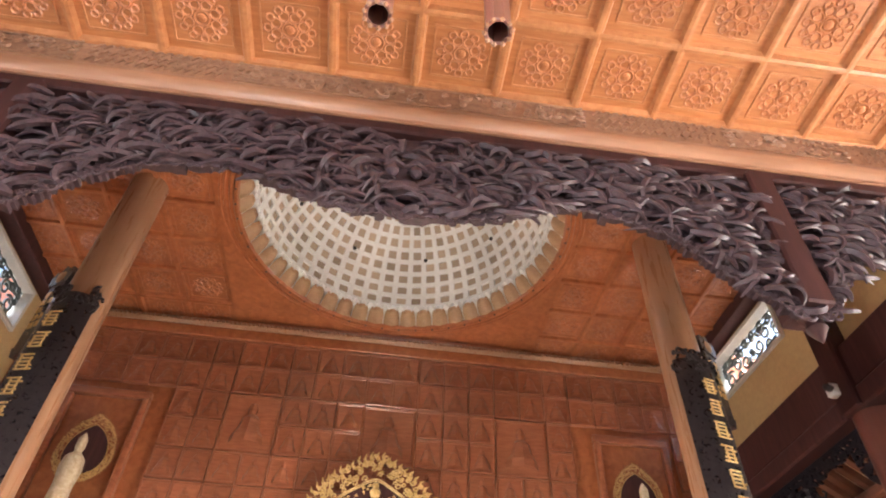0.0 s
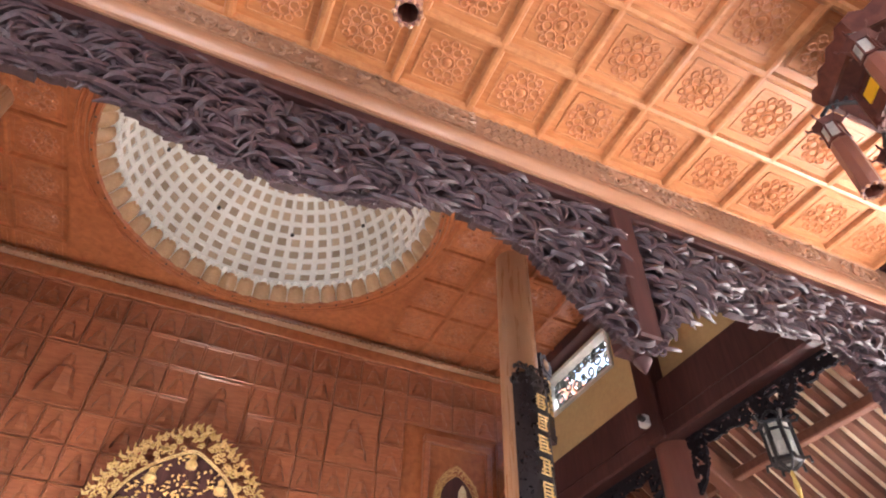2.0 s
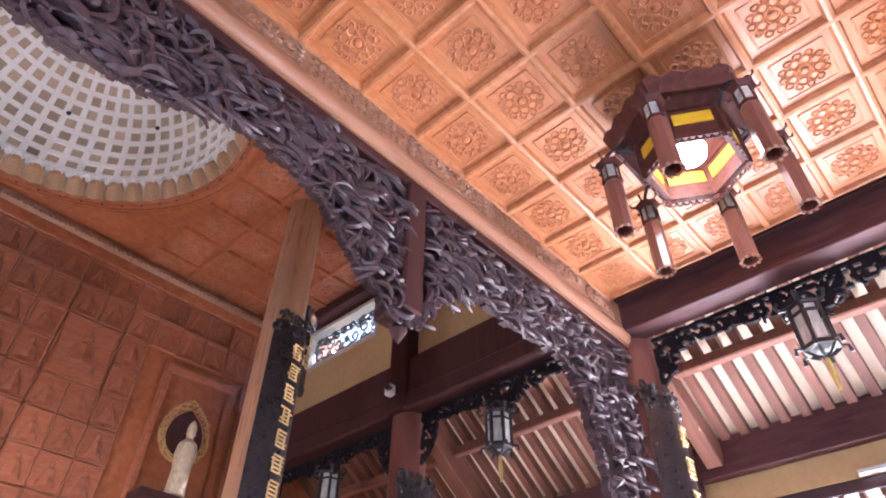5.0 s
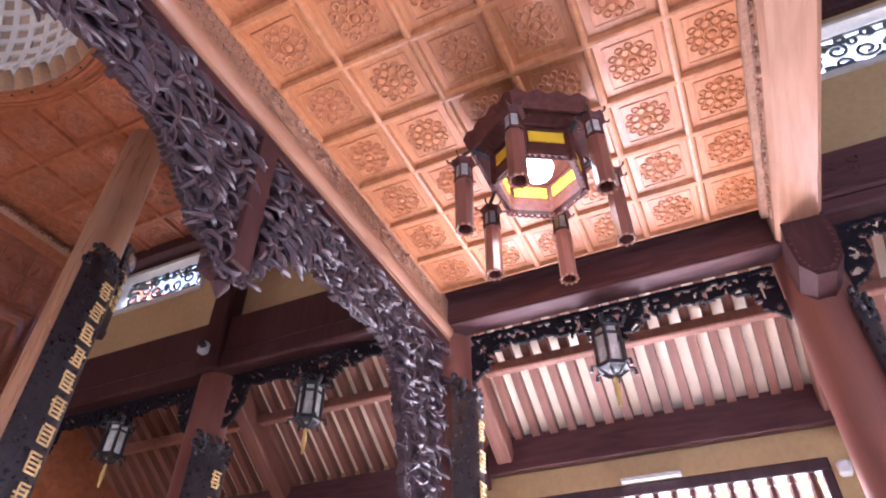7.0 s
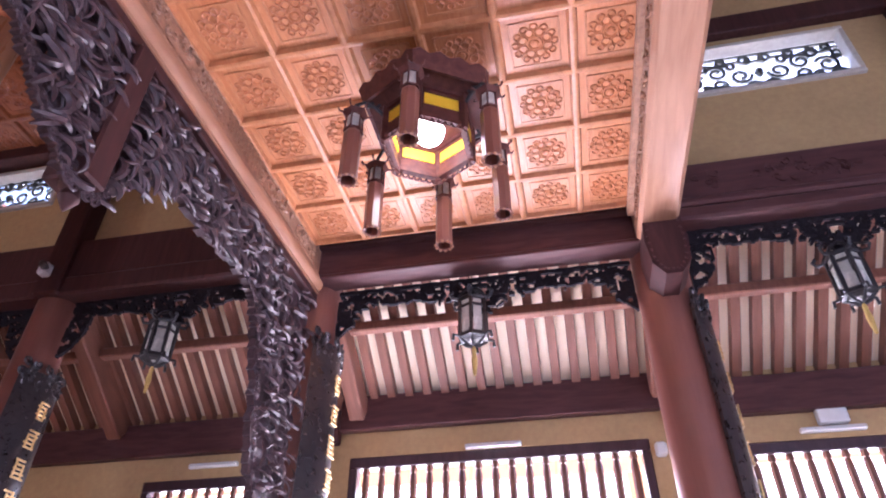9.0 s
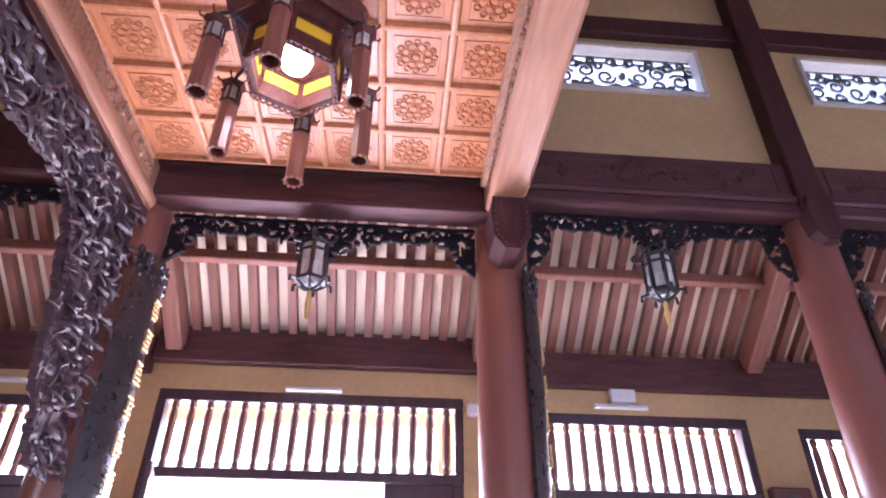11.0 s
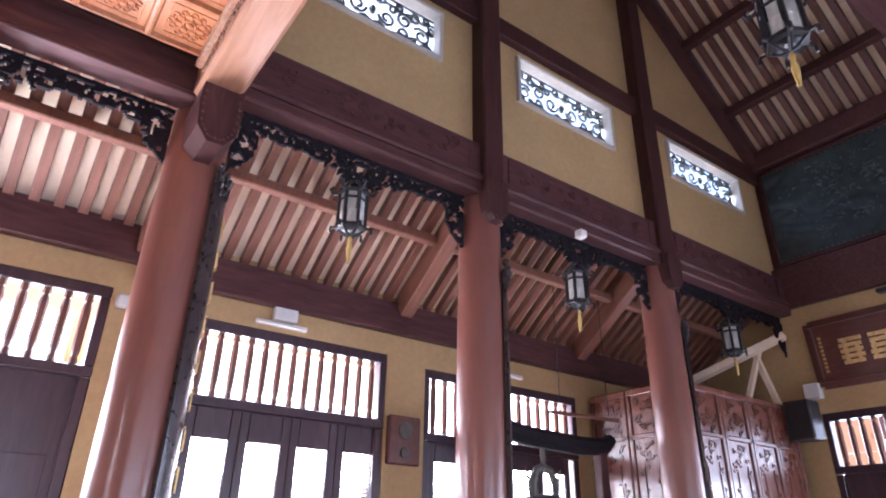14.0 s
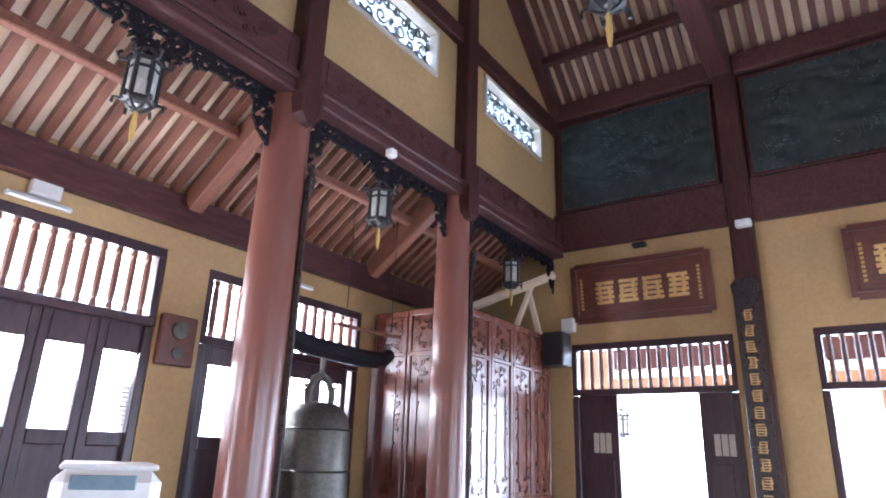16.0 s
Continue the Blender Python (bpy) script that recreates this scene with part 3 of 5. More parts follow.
for side in (1, -1):
    for y in COLS:
        round_column(side * 4.46, y, 5.0, 0.215, W_COL, "thick round red-brown varnished wooden column")
    round_column(side * 4.46, 2.7, 5.0, 0.2, W_COL, "round red-brown varnished wooden column by the altar")
    round_column(0.08 + side * 2.77, 2.9, 6.9, 0.205, W_TAN, "tall round tan wooden column before the altar")
    for y in COLS[1:] + [2.68]:
        p = thing("upper_post", "dark square timber post on the clerestory wall", "post", "clerestory posts", (side * 4.3, y, 4.8))
        Geo().box(-0.09, 0.15, -0.13, 0.13, 0, 7.0 if y < -1 else 2.08, 0.02).done("shaft", W_POST, p)

# carved beam noses on the columns
for y in COLS[1:]:
    p = thing("beam_nose", "dark carved beam end with studded edge on a column", "beam end", "beam noses", (3.98, y, 4.13) if y > -3 else (4.18, y, 4.5))
    out = [(-0.055, 0), (0.055, 0), (0.13, 0.1), (0.15, 0.3), (0.13, 0.5), (-0.13, 0.5), (-0.15, 0.3), (-0.13, 0.1)]
    Geo().slab(out, 0.4, pose(0, 0, 0, 0, 0, -90) @ pose(0, -0.02, 0)).done("block", W_POST, p)
    g = Geo()
    for a, b in zip(out, out[1:] + out[:1]):
        for t in (0.15, 0.5, 0.85):
            x, z = (a[0] + (b[0] - a[0]) * t) * 0.82, 0.25 + (a[1] + (b[1] - a[1]) * t - 0.25) * 0.86
            g.lathe([(0.011, 0), (0.008, 0.007), (0.0, 0.01)], 6, cap=False)
            k = len(g.v) - 18
            for q in range(k, len(g.v)):
                vx, vy, vz = g.v[q]
                g.v[q] = (-0.02 - vz, vx + x, vy + z)
    tagged(g.done("studs", W_BEAM, p), kind="stuff")
    if y < -3:
        p.scale = (0.85, 0.85, 0.85)

# ---- beams of the arcade ----
for side in (1, -1):
    s = side
    ys = COLS + [-11.0]
    b = thing("side_beam", "dark red-brown beam edging the coffered ceiling", "beam", "arcade beams", (s * 4.3, -1.3, 4.85))
    Geo().box(-0.1, 0.12, -1.42, 1.4, -0.23, 0.22, 0.012).done("beam", W_BEAM, b)
    Geo().box(-0.125, 0.1, -1.42, 1.4, -0.27, -0.235, 0.008).done("moulding", W_BEAM, b)
    Geo().box(-0.17, 0.1, -1.3, 1.3, 0.0, 0.05, 0.01).done("moulding", W_BEAM, b)
    for y1, y0 in zip(ys[1:], ys[2:]):
        b = thing("carved_arcade_beam", "dark red-brown arcade beam with a carved frieze", "beam", "arcade beams", (s * 4.4, (y0 + y1) / 2, 4.8))
        L = (y1 - y0) / 2 - 0.03
        Geo().box(-0.12, 0.14, -L, L, 0.2, 0.57, 0.012).done("beam", W_BEAM, b)
        Geo().box(-0.16, 0.14, -L, L, 0.12, 0.2, 0.02).done("moulding", W_BEAM, b)
        Geo().box(-0.14, 0.14, -L, L, 0.0, 0.12, 0.02).done("moulding", W_BEAM, b)
        g = Geo()
        rng = random.Random(int(100 + y0 * 7))
        for k in range(34):
            u, v = rng.uniform(-L * 0.72, L * 0.72), rng.uniform(0.28, 0.48)
            r = rng.uniform(0.03, 0.06)
            pts = spiral(u, v, r, r * 0.3, rng.uniform(0, 6.3), rng.choice((-1, 1)) * rng.uniform(0.6, 1.1), 9)
            g.tube([(-s * 0.125, x, z) for x, _, z in pts], 0.007, 4)
        for a in (-1, 1):
            g.box(-0.13, -0.11, a * L * 0.84 - 0.01, a * L * 0.84 + 0.01, 0.24, 0.53, 0.003)
        if s > 0:
            g.done("frieze", W_BEAM, b, "carved scroll frieze")
    for y0, y1 in ((0.1, 2.7), (2.7, 5.16)):
        b = thing("arcade_beam", "dark timber arcade beam beside the altar", "beam", "arcade beams", (s * 4.4, (y0 + y1) / 2, 4.8))
        L = (y1 - y0) / 2 - 0.1
        Geo().box(-0.12, 0.14, -L, L, 0.2, 0.63, 0.012).done("beam", W_POST, b)
        Geo().box(-0.14, 0.14, -L, L, 0.0, 0.2, 0.02).done("moulding", W_POST, b)
    for z0, z1 in ((7.02, 7.27),):
        b = thing("clerestory_beam", "dark timber rail along the clerestory wall", "beam", "clerestory beams", (s * 4.36, -6.8, z0))
        Geo().box(-0.06, 0.05, -4.2, 4.0, 0, z1 - z0, 0.01).done("beam", W_POST, b)
    b = thing("ceiling_edge_beam", "dark timber beam under the altar ceiling", "beam", "", (s * 4.3, 2.8, 6.74))
    Geo().box(-0.1, 0.1, -2.6, 2.6, 0, 0.16, 0.01).done("beam", W_POST, b)

# beam along the ceiling's front edge: peach soffit and cheeks
b = thing("front_ceiling_beam", "smooth peach-coloured wooden beam edging the ceiling", "beam", "", (0, -2.695, 4.58))
Geo().box(-4.3, 4.3, -0.145, 0.145, 0.0, 0.5, 0.03).done("beam", W_PEACH, b)
Geo().box(-4.1, 4.1, 0.135, 0.19, 0.18, 0.24, 0.01).done("moulding", W_FRIEZE, b)
g = Geo()
rng = random.Random(5)
for k in range(150):
    u = -4.0 + 8.0 * k / 150
    pts = spiral(u, 0.1 + rng.uniform(-0.03, 0.03), 0.035, 0.01, rng.uniform(0, 6.3), rng.choice((-1, 1)) * 0.9, 7)
    g.tube([(x, 0.15, z) for x, _, z in pts], 0.011, 4)
g.done("frieze", W_FRIEZE, b, "carved scroll frieze")
g = Geo()
for k in range(90):
    u = -4.0 + 8.0 * k / 90
    g.tube([(x, -0.15, z + 0.34) for x, _, z in spiral(u, rng.uniform(-0.12, 0.12), 0.06, 0.012, rng.uniform(0, 6.3), rng.choice((-1, 1)), 8)], 0.018, 4)
g.done("back_carving", FRET, b, "dark carved band on the outer cheek")

# ---- cornice over the carved valance ----
c = thing("cornice", "peach wooden cornice with a carved frieze", "cornice", "", (0, 0, 0))
Geo().box(-4.25, 4.25, 0.0, 0.26, 4.62, 4.92, 0.004).done("board", W_FRIEZE, c)
prof = [(0.0, 4.63), (-0.025, 4.60), (-0.03, 4.56), (-0.02, 4.52), (0.0, 4.50), (0.0, 4.475), (0.2, 4.475), (0.2, 4.63)]
n = len(prof)
Geo().put([(-4.25, y, z) for y, z in prof] + [(4.25, y, z) for y, z in prof],
          [tuple(range(n)), tuple(range(2 * n - 1, n - 1, -1))] + [(i, (i + 1) % n, (i + 1) % n + n, i + n) for i in range(n)]).done("moulding", W_PEACH, c, smooth=True)
Geo().box(-4.25, 4.25, 0.005, 0.2, 4.40, 4.474, 0.01).done("lower_moulding", W_POST, c, "dark lower moulding")
g = Geo()
rng = random.Random(3)
EDGES = [-4.1, -3.0, -2.5, -1.72, -0.97, 0.97, 1.72, 2.5, 3.0, 4.1]
g2 = Geo()
for a, e in zip(EDGES, EDGES[1:]):
    mid = (a + e) / 2
    if abs(abs(mid) - 1.345) < 0.02 or abs(abs(mid) - 2.75) < 0.1:
        # key pattern: slanting bars with short hooks
        k = a + 0.03
        while k < e - 0.04:
            for z, s in ((4.66, 1), (4.72, -1), (4.78, 1)):
                g2.tube([(k, -0.003, z), (k + 0.035, -0.003, z + 0.045)], 0.007, 4)
                g2.tube([(k + 0.035, -0.003, z + 0.045), (k + 0.052, -0.003, z + 0.025)], 0.007, 4)
            k += 0.05
    else:
        for k in range(int((e - a) / 0.026)):
            u = a + 0.08 + (e - a - 0.16) * rng.random()
            d = math.cos((u - mid) / (e - a) * 2.8)
            v = 4.735 + rng.uniform(-0.06, 0.06) * (0.35 + 0.65 * d)
            r = rng.uniform(0.018, 0.04)
            g.tube([(x, y - 0.006, z) for x, y, z in spiral(u, v, r, r * 0.25, rng.uniform(0, 6.3), rng.choice((-1, 1)) * rng.uniform(0.5, 1), 7)],
                   [0.013 - 0.001 * q for q in range(8)], 5)
        for z in (4.655, 4.815):
            g2.tube([(a + 0.05, -0.002, z), (e - 0.05, -0.002, z)], 0.006, 4)
        for x, s in ((a, 1), (e, -1)):
            pts = [(x + s * (0.03 + 0.035 * abs(math.sin(q * 1.57))), -0.004, 4.65 + 0.17 * q / 8) for q in range(9)]
            g2.tube(pts, 0.010, 5)
g.done("frieze", W_FRIEZE, c, "carved dragon and cloud frieze")
g2.done("key_pattern", W_FRIEZE, c)

# ---- carved dark valance under the cornice ----
PROF = [(0, 3.83), (0.2, 3.83), (0.45, 3.89), (0.62, 3.97), (0.8, 4.03), (0.95, 3.99), (1.15, 3.97), (1.3, 3.88), (1.45, 3.74), (1.6, 3.60), (1.75, 3.50),
        (1.9, 3.52), (2.0, 3.66), (2.1, 3.8), (2.25, 3.93), (2.41, 3.99), (2.6, 3.94), (2.87, 3.95), (3.2, 3.97), (3.38, 3.92), (3.5, 3.7), (3.58, 3.45), (3.68, 3.1), (3.78, 2.75), (3.92, 2.5), (4.25, 2.5)]


def val_z(x):
    x = abs(x)
    for (a, za), (b_, zb) in zip(PROF, PROF[1:]):
        if a <= x <= b_:
            return za + (zb - za) * (x - a) / (b_ - a)
    return 2.5


v = thing("carved_valance", "black-brown carved dragon and cloud valance under the cornice", "carved valance", "", (0, 0.1, 0))
# the sunk ground between the curls, with holes through it
g = Geo()
D = 0.022
cells = {}
for i in range(-192, 192):
    x = (i + 0.5) * D
    zb = val_z(x) + 0.025 * noise.noise(Vector((x * 9, 0, 7)))
    for j in range(int(2.5 / D), int(4.42 / D)):
        z = (j + 0.5) * D
        if z < zb + 0.03 or abs(x) > 4.2:
            continue
        h = noise.noise(Vector((x * 7, 3.1, z * 9))) + 0.5 * noise.noise(Vector((x * 15, 8.1, z * 17)))
        if h < -0.42 and z < 4.3 and z > zb + 0.05:
            continue
        cells[i, j] = 1
idx = {}


def vid(i, j):
    if (i, j) not in idx:
        x, z = i * D, j * D
        w = Vector((x * 6, 1.0, z * 8))
        y = -0.03 - 0.05 * abs(noise.noise(w + 0.6 * noise.noise_vector(w * 1.4)))
        idx[i, j] = len(g.v)
        g.v.append((x, y, z))
        g.v.append((x, y + 0.05, z))
    return idx[i, j]


for (i, j) in cells:
    a, b_, c_, d_ = vid(i, j), vid(i + 1, j), vid(i + 1, j + 1), vid(i, j + 1)
    g.f += [(a, b_, c_, d_), (a + 1, d_ + 1, c_ + 1, b_ + 1)]
    g.m += [0, 0]
    for (di, dj, p, q) in ((-1, 0, d_, a), (1, 0, b_, c_), (0, -1, a, b_), (0, 1, c_, d_)):
        if (i + di, j + dj) not in cells:
            g.f.append((p, p + 1, q + 1, q))
            g.m.append(0)
g.done("ground", CARVED, v, smooth=True)
# flame curls and cloud scrolls on it
rng = random.Random(11)
g = Geo()
made = 0
while made < 3000:
    x = rng.uniform(-4.15, 4.15)
    zb = val_z(x)
    z = rng.uniform(zb, 4.38)
    if abs(abs(x) - 1.83) < 0.07:
        continue
    sgn = 1 if x > 0 else -1
    made += 1
    L = rng.uniform(0.08, 0.21)
    a = rng.gauss(0.35, 0.3) if rng.random() < 0.85 else rng.uniform(0, 6.3)
    bend = rng.uniform(-7, 7) if rng.random() < 0.75 else rng.choice((-16, 16))
    px, pz = x, z
    path = []
    dep = rng.uniform(-0.095, -0.04)
    for q in range(7):
        path.append((px, dep - 0.03 * math.sin(q / 6 * 3.14), pz))
        px += sgn * math.cos(a) * L / 6
        pz += -math.sin(a) * L / 6
        a += bend * L / 6
    if path[-1][2] < zb - 0.03 or path[-1][2] > 4.41:
        continue
    w = rng.uniform(0.006, 0.011) if rng.random() < 0.6 else rng.uniform(0.011, 0.019)
    g.tube(path, [w * f for f in (0.8, 1.1, 1.2, 1.15, 1.05, 0.8, 0.35)], 5)
for k in range(620):
    x = -4.1 + 8.2 * k / 620 if k % 4 else rng.uniform(-4.1, 4.1)
    z = val_z(x) + rng.uniform(-0.015, 0.025) if k % 4 else rng.uniform(val_z(x), 4.36)
    r = rng.uniform(0.014, 0.034)
    g.tube([(p, y_ - 0.07, q) for p, y_, q in spiral(x, z, r, r * 0.3, rng.uniform(0, 6.3), rng.choice((-1, 1)) * 1.2, 10)],
           [0.0095 - 0.0005 * q for q in range(11)], 5)
tagged(g.done("flame_carving", CARVED, v, "carved flame curls and cloud scrolls", smooth=True), kind="stuff")
# the boss in its middle, half buried in curls
g = Geo()
g.add(Geo().lathe([(0.0, -0.06), (0.04, -0.055), (0.07, -0.03), (0.08, 0.0), (0.07, 0.03), (0.04, 0.055), (0.0, 0.06)], 14), Matrix.Translation((0, -0.085, 3.97)) @ Matrix.Diagonal((1.15, 0.6, 0.8, 1)))
for s in (1, -1):
    g.add(Geo().lathe([(0.0, -0.03), (0.028, -0.01), (0.028, 0.012), (0.0, 0.03)], 10), Matrix.Translation((s * 0.055, -0.125, 4.05)))
    g.tube([(0, -0.13, 4.08), (s * 0.05, -0.15, 4.1), (s * 0.1, -0.13, 4.08)], [0.012, 0.016, 0.006], 5)
    g.tube([(0, -0.14, 3.93), (s * 0.06, -0.13, 3.92), (s * 0.11, -0.11, 3.95)], [0.012, 0.012, 0.005], 5)
g.done("boss", CARVED, v, "rounded carved boss among curls", smooth=True)
for s in (1, -1):
    p = thing("hanging_post", "dark square hanging post with a carved bud tip", "hanging post", "hanging posts", (s * 1.83, 0.1, 3.42))
    Geo().box(-0.07, 0.07, -0.12, 0.1, 0.12, 1.0, 0.012).done("shaft", W_POST, p)
    Geo().lathe([(0.0, -0.03), (0.02, 0.0), (0.045, 0.045), (0.035, 0.08), (0.06, 0.1), (0.06, 0.125)], 12, (0, -0.02, 0)).done("bud", W_POST, p, "carved bud tip", smooth=True)

# ---- fretwork under the arcade beams ----


def fret_panel(y1, y0, ztop, zleg, x):
    """Openwork with legs at both ends and a deeper middle."""
    p = thing("fretwork", "blackened openwork scroll fretwork under the arcade beam", "fretwork", "arcade fretwork", (x, (y0 + y1) / 2, ztop))
    L = (y1 - y0) / 2
    g = Geo()
    d = 0.0155
    cs = set()
    n_ = int(L / d)

    def low(u):
        a = abs(u)
        leg = max(0.0, (a - (L - 0.22)) / 0.22)
        mid = max(0.0, 1 - a / 0.36)
        arch = 0.10 * (a / L) ** 2 if zleg > 0.45 else 0.0
        return -(0.17 + arch + 0.02 * math.sin(a * 21) + 0.17 * mid ** 0.7 + (zleg * (0.3 + 0.7 * leg ** 0.8) if leg > 0 else 0))
    for i in range(-n_, n_):
        u = (i + 0.5) * d
        for j in range(0, int(0.9 / d)):
            z = -(j + 0.5) * d
            if z < low(u) + 0.02 * noise.noise(Vector((u * 30, 5, 0))):
                break
            q = Vector((abs(u) * 23, 1.5, z * 23))
            h = noise.noise(q + 0.4 * noise.noise_vector(q * 1.2))
            if h < 0.15 or j < 2:
                cs.add((i, j))
    zones = {"lattice": Geo(), "far_lattice": Geo(), "pendant": Geo(), "bracket": Geo(), "end_bracket": Geo()}
    for i, j in cs:
        u0, u1, z1, z0 = i * d, (i + 1) * d, -j * d, -(j + 1) * d
        x_ = 0.012 * noise.noise(Vector((u0 * 12, 9, z0 * 12)))
        a = [(-0.012 + x_, u0, z0), (-0.012 + x_, u1, z0), (-0.012 + x_, u1, z1), (-0.012 + x_, u0, z1)]
        b_ = [(0.02, q[1], q[2]) for q in a]
        fs = [(0, 1, 2, 3), (7, 6, 5, 4), (0, 4, 5, 1), (1, 5, 6, 2), (2, 6, 7, 3), (3, 7, 4, 0)]
        zone = "pendant" if abs(u0) < 0.34 else ("lattice" if u0 > 0 else "far_lattice") if abs(u0) < L - 0.22 else "bracket" if u0 > 0 else "end_bracket"
        zones[zone].put(a + b_, fs)
    for nm, gg in zones.items():
        gg.done({"end_bracket": "bracket", "far_lattice": "lattice"}.get(nm, nm), FRET, p)
    return p


for k, (y1, y0) in enumerate(zip(COLS, COLS[1:] + [-11.0])):
    fret_panel(y1 - 0.2, y0 + 0.2 if k < 3 else y0 + 0.05, 4.585 if k == 0 else 4.8, 0.30 if k == 0 else 0.42, 4.44)
fret_panel(2.5, 0.31, 4.8, 0.42, 4.44)
fret_panel(5.12, 2.9, 4.8, 0.42, 4.44)

# ---- side aisle: sloping boards, rafters, purlin, wall plate ----
g = Geo()


def aisle_z(x):
    return 4.16 + (5.85 - x) * 0.72


for s in (1, -1):
    g.put([(s * 4.56, -11.1, aisle_z(4.56) + 0.1), (s * 6.3, -11.1, aisle_z(6.3) + 0.1), (s * 6.3, 5.5, aisle_z(6.3) + 0.1), (s * 4.56, 5.5, aisle_z(4.56) + 0.1),
           (s * 4.56, -11.1, aisle_z(4.56) + 0.14), (s * 6.3, -11.1, aisle_z(6.3) + 0.14), (s * 6.3, 5.5, aisle_z(6.3) + 0.14), (s * 4.56, 5.5, aisle_z(4.56) + 0.14)],
          [(0, 1, 2, 3), (4, 5, 6, 7), (0, 1, 5, 4), (1, 2, 6, 5), (2, 3, 7, 6), (3, 0, 4, 7)])
aisle = solid("ceiling_aisle", g, BOARD, "sloping whitewashed boards over the side aisle", "ceiling")
tilt = math.degrees(math.atan(0.72))
g = Geo().box(-0.05, 1.6, -0.041, 0.041, 0.0, 0.11, 0.004)
raf = g.done("rafter", W_RAFTER, aisle)
raf.matrix_basis = pose(4.62, 5.3, aisle_z(4.62) - 0.01, 0, tilt, 0)
k = 1
y = 5.3 - 0.178
while y > -10.95:
    o = raf.copy()
    scene.collection.objects.link(o)
    o.matrix_basis = pose(4.62, y, aisle_z(4.62) - 0.01, 0, tilt, 0)
    y -= 0.178
for y1, y0 in zip([5.1, 2.7] + COLS, [2.7] + COLS + [-11.0]):
    p = thing("aisle_purlin", "red-brown purlin under the aisle rafters", "purlin", "aisle purlins", (5.1, (y0 + y1) / 2, aisle_z(5.1) - 0.1))
    Geo().box(-0.05, 0.05, -(y1 - y0) / 2 + 0.08, (y1 - y0) / 2 - 0.08, -0.04, 0.06, 0.012).done("beam", W_RAFTER, p)
for y in [2.7] + COLS:
    p = thing("aisle_rafter", "red-brown principal rafter from column to wall", "roof beam", "aisle principal rafters", (4.6, y, aisle_z(4.6)))
    b = Geo().box(0.0, 1.55, -0.075, 0.075, -0.24, 0.0, 0.012).done("beam", W_RAFTER, p)
    b.matrix_basis = pose(0, 0, 0, 0, tilt, 0)
for y0, y1, z in ((-11.0, COLS[1], 3.79), (COLS[1], 0.3, 3.9), (0.3, 5.1, 3.79)):
    p = thing("wall_plate", "dark red-brown wall plate along the side wall", "beam", "wall plates", (5.84, (y0 + y1) / 2, z))
    Geo().box(-0.06, 0.05, (y0 - y1) / 2 + 0.003, (y1 - y0) / 2 - 0.003, 0, 0.34, 0.012).done("beam", W_BEAM, p)
p = thing("eave_beam", "tan timber eave beam outside the side doors", "beam", "", (7.2, -3.0, 3.74))
Geo().box(-0.08, 0.08, -6.5, 6.0, 0, 0.24, 0.01).done("beam", W_TAN, p)
for y in (-6.3, -2.9, 0.5):
    Geo().box(-0.08, 0.08, y - 0.08, y + 0.08, -3.88, 0, 0.01).done("post", W_TAN, p)
p = thing("corner_hip_rafter", "pale diagonal hip rafter in the aisle corner", "roof beam", "", (4.40, -10.88, 4.62))
Geo().tube([(0, 0, -0.1), (1.2, 1.1, -0.85)], 0.07, 4).done("beam", BOARD, p)
Geo().tube([(0.2, 0.0, -1.3), (0.35, 0.25, -0.3)], 0.05, 4).done("strut", BOARD, p)
Geo().tube([(0.55, 0.5, -1.3), (0.3, 0.2, -0.3)], 0.045, 4).done("strut", BOARD, p)

p = thing("porch_beam", "tan timber porch beam outside the front doors", "beam", "", (0, -13.5, 2.93))
Geo().box(-5.6, 5.6, -0.1, 0.1, 0, 0.26, 0.01).done("beam", W_TAN, p)
for x in (-5.4, 0.3, 5.4):
    Geo().box(x - 0.1, x + 0.1, -0.1, 0.1, -3.08, 0, 0.01).done("post", W_TAN, p)
p = thing("porch_purlin", "dark red-brown porch purlin outside the front doors", "purlin", "", (0, -13.5, 3.34))
Geo().box(-5.6, 4.42, -0.08, 0.08, 0, 0.40, 0.01).done("beam", W_BEAM, p)
p = thing("porch_board", "tan boarded end panel above the porch beam", "board", "", (4.95, -13.5, 3.19))
Geo().box(-0.5, 0.6, -0.04, 0.04, 0, 0.85, 0.01).done("panel", W_TAN, p)

# ---- doors with slatted transoms ----


def transom(name, w, z0, z1, slats, label):
    """A framed row of upright slats about x = 0, the frame's face towards -y."""
    t = thing(name, label, "transom", "slatted transoms")
    f = 0.075
    for x0, x1, a, b in ((-w, w, z1 - 0.10, z1), (-w, w, z0 - 0.09, z0), (-w, -w + f, z0, z1 - 0.10), (w - f, w, z0, z1 - 0.10)):
        Geo().box(x0, x1, -0.04, 0.09, a, b, 0.01).done("frame_bar", DOOR, t)
    first = None
    for k in range(slats):
        x = -w + f + (2 * w - 2 * f) * (k + 0.5) / slats
        if first is None:
            first = Geo().lathe([(0.034, z0), (0.034, z0 + 0.05), (0.026, z0 + 0.06), (0.036, z0 + 0.12), (0.036, z1 - 0.22), (0.026, z1 - 0.16), (0.034, z1 - 0.15), (0.034, z1 - 0.1)], 6).done("slat", SLAT, t)
            o = first
        else:
            o = first.copy()
            scene.collection.objects.link(o)
        o.location = (x, 0.02, 0)
    return t


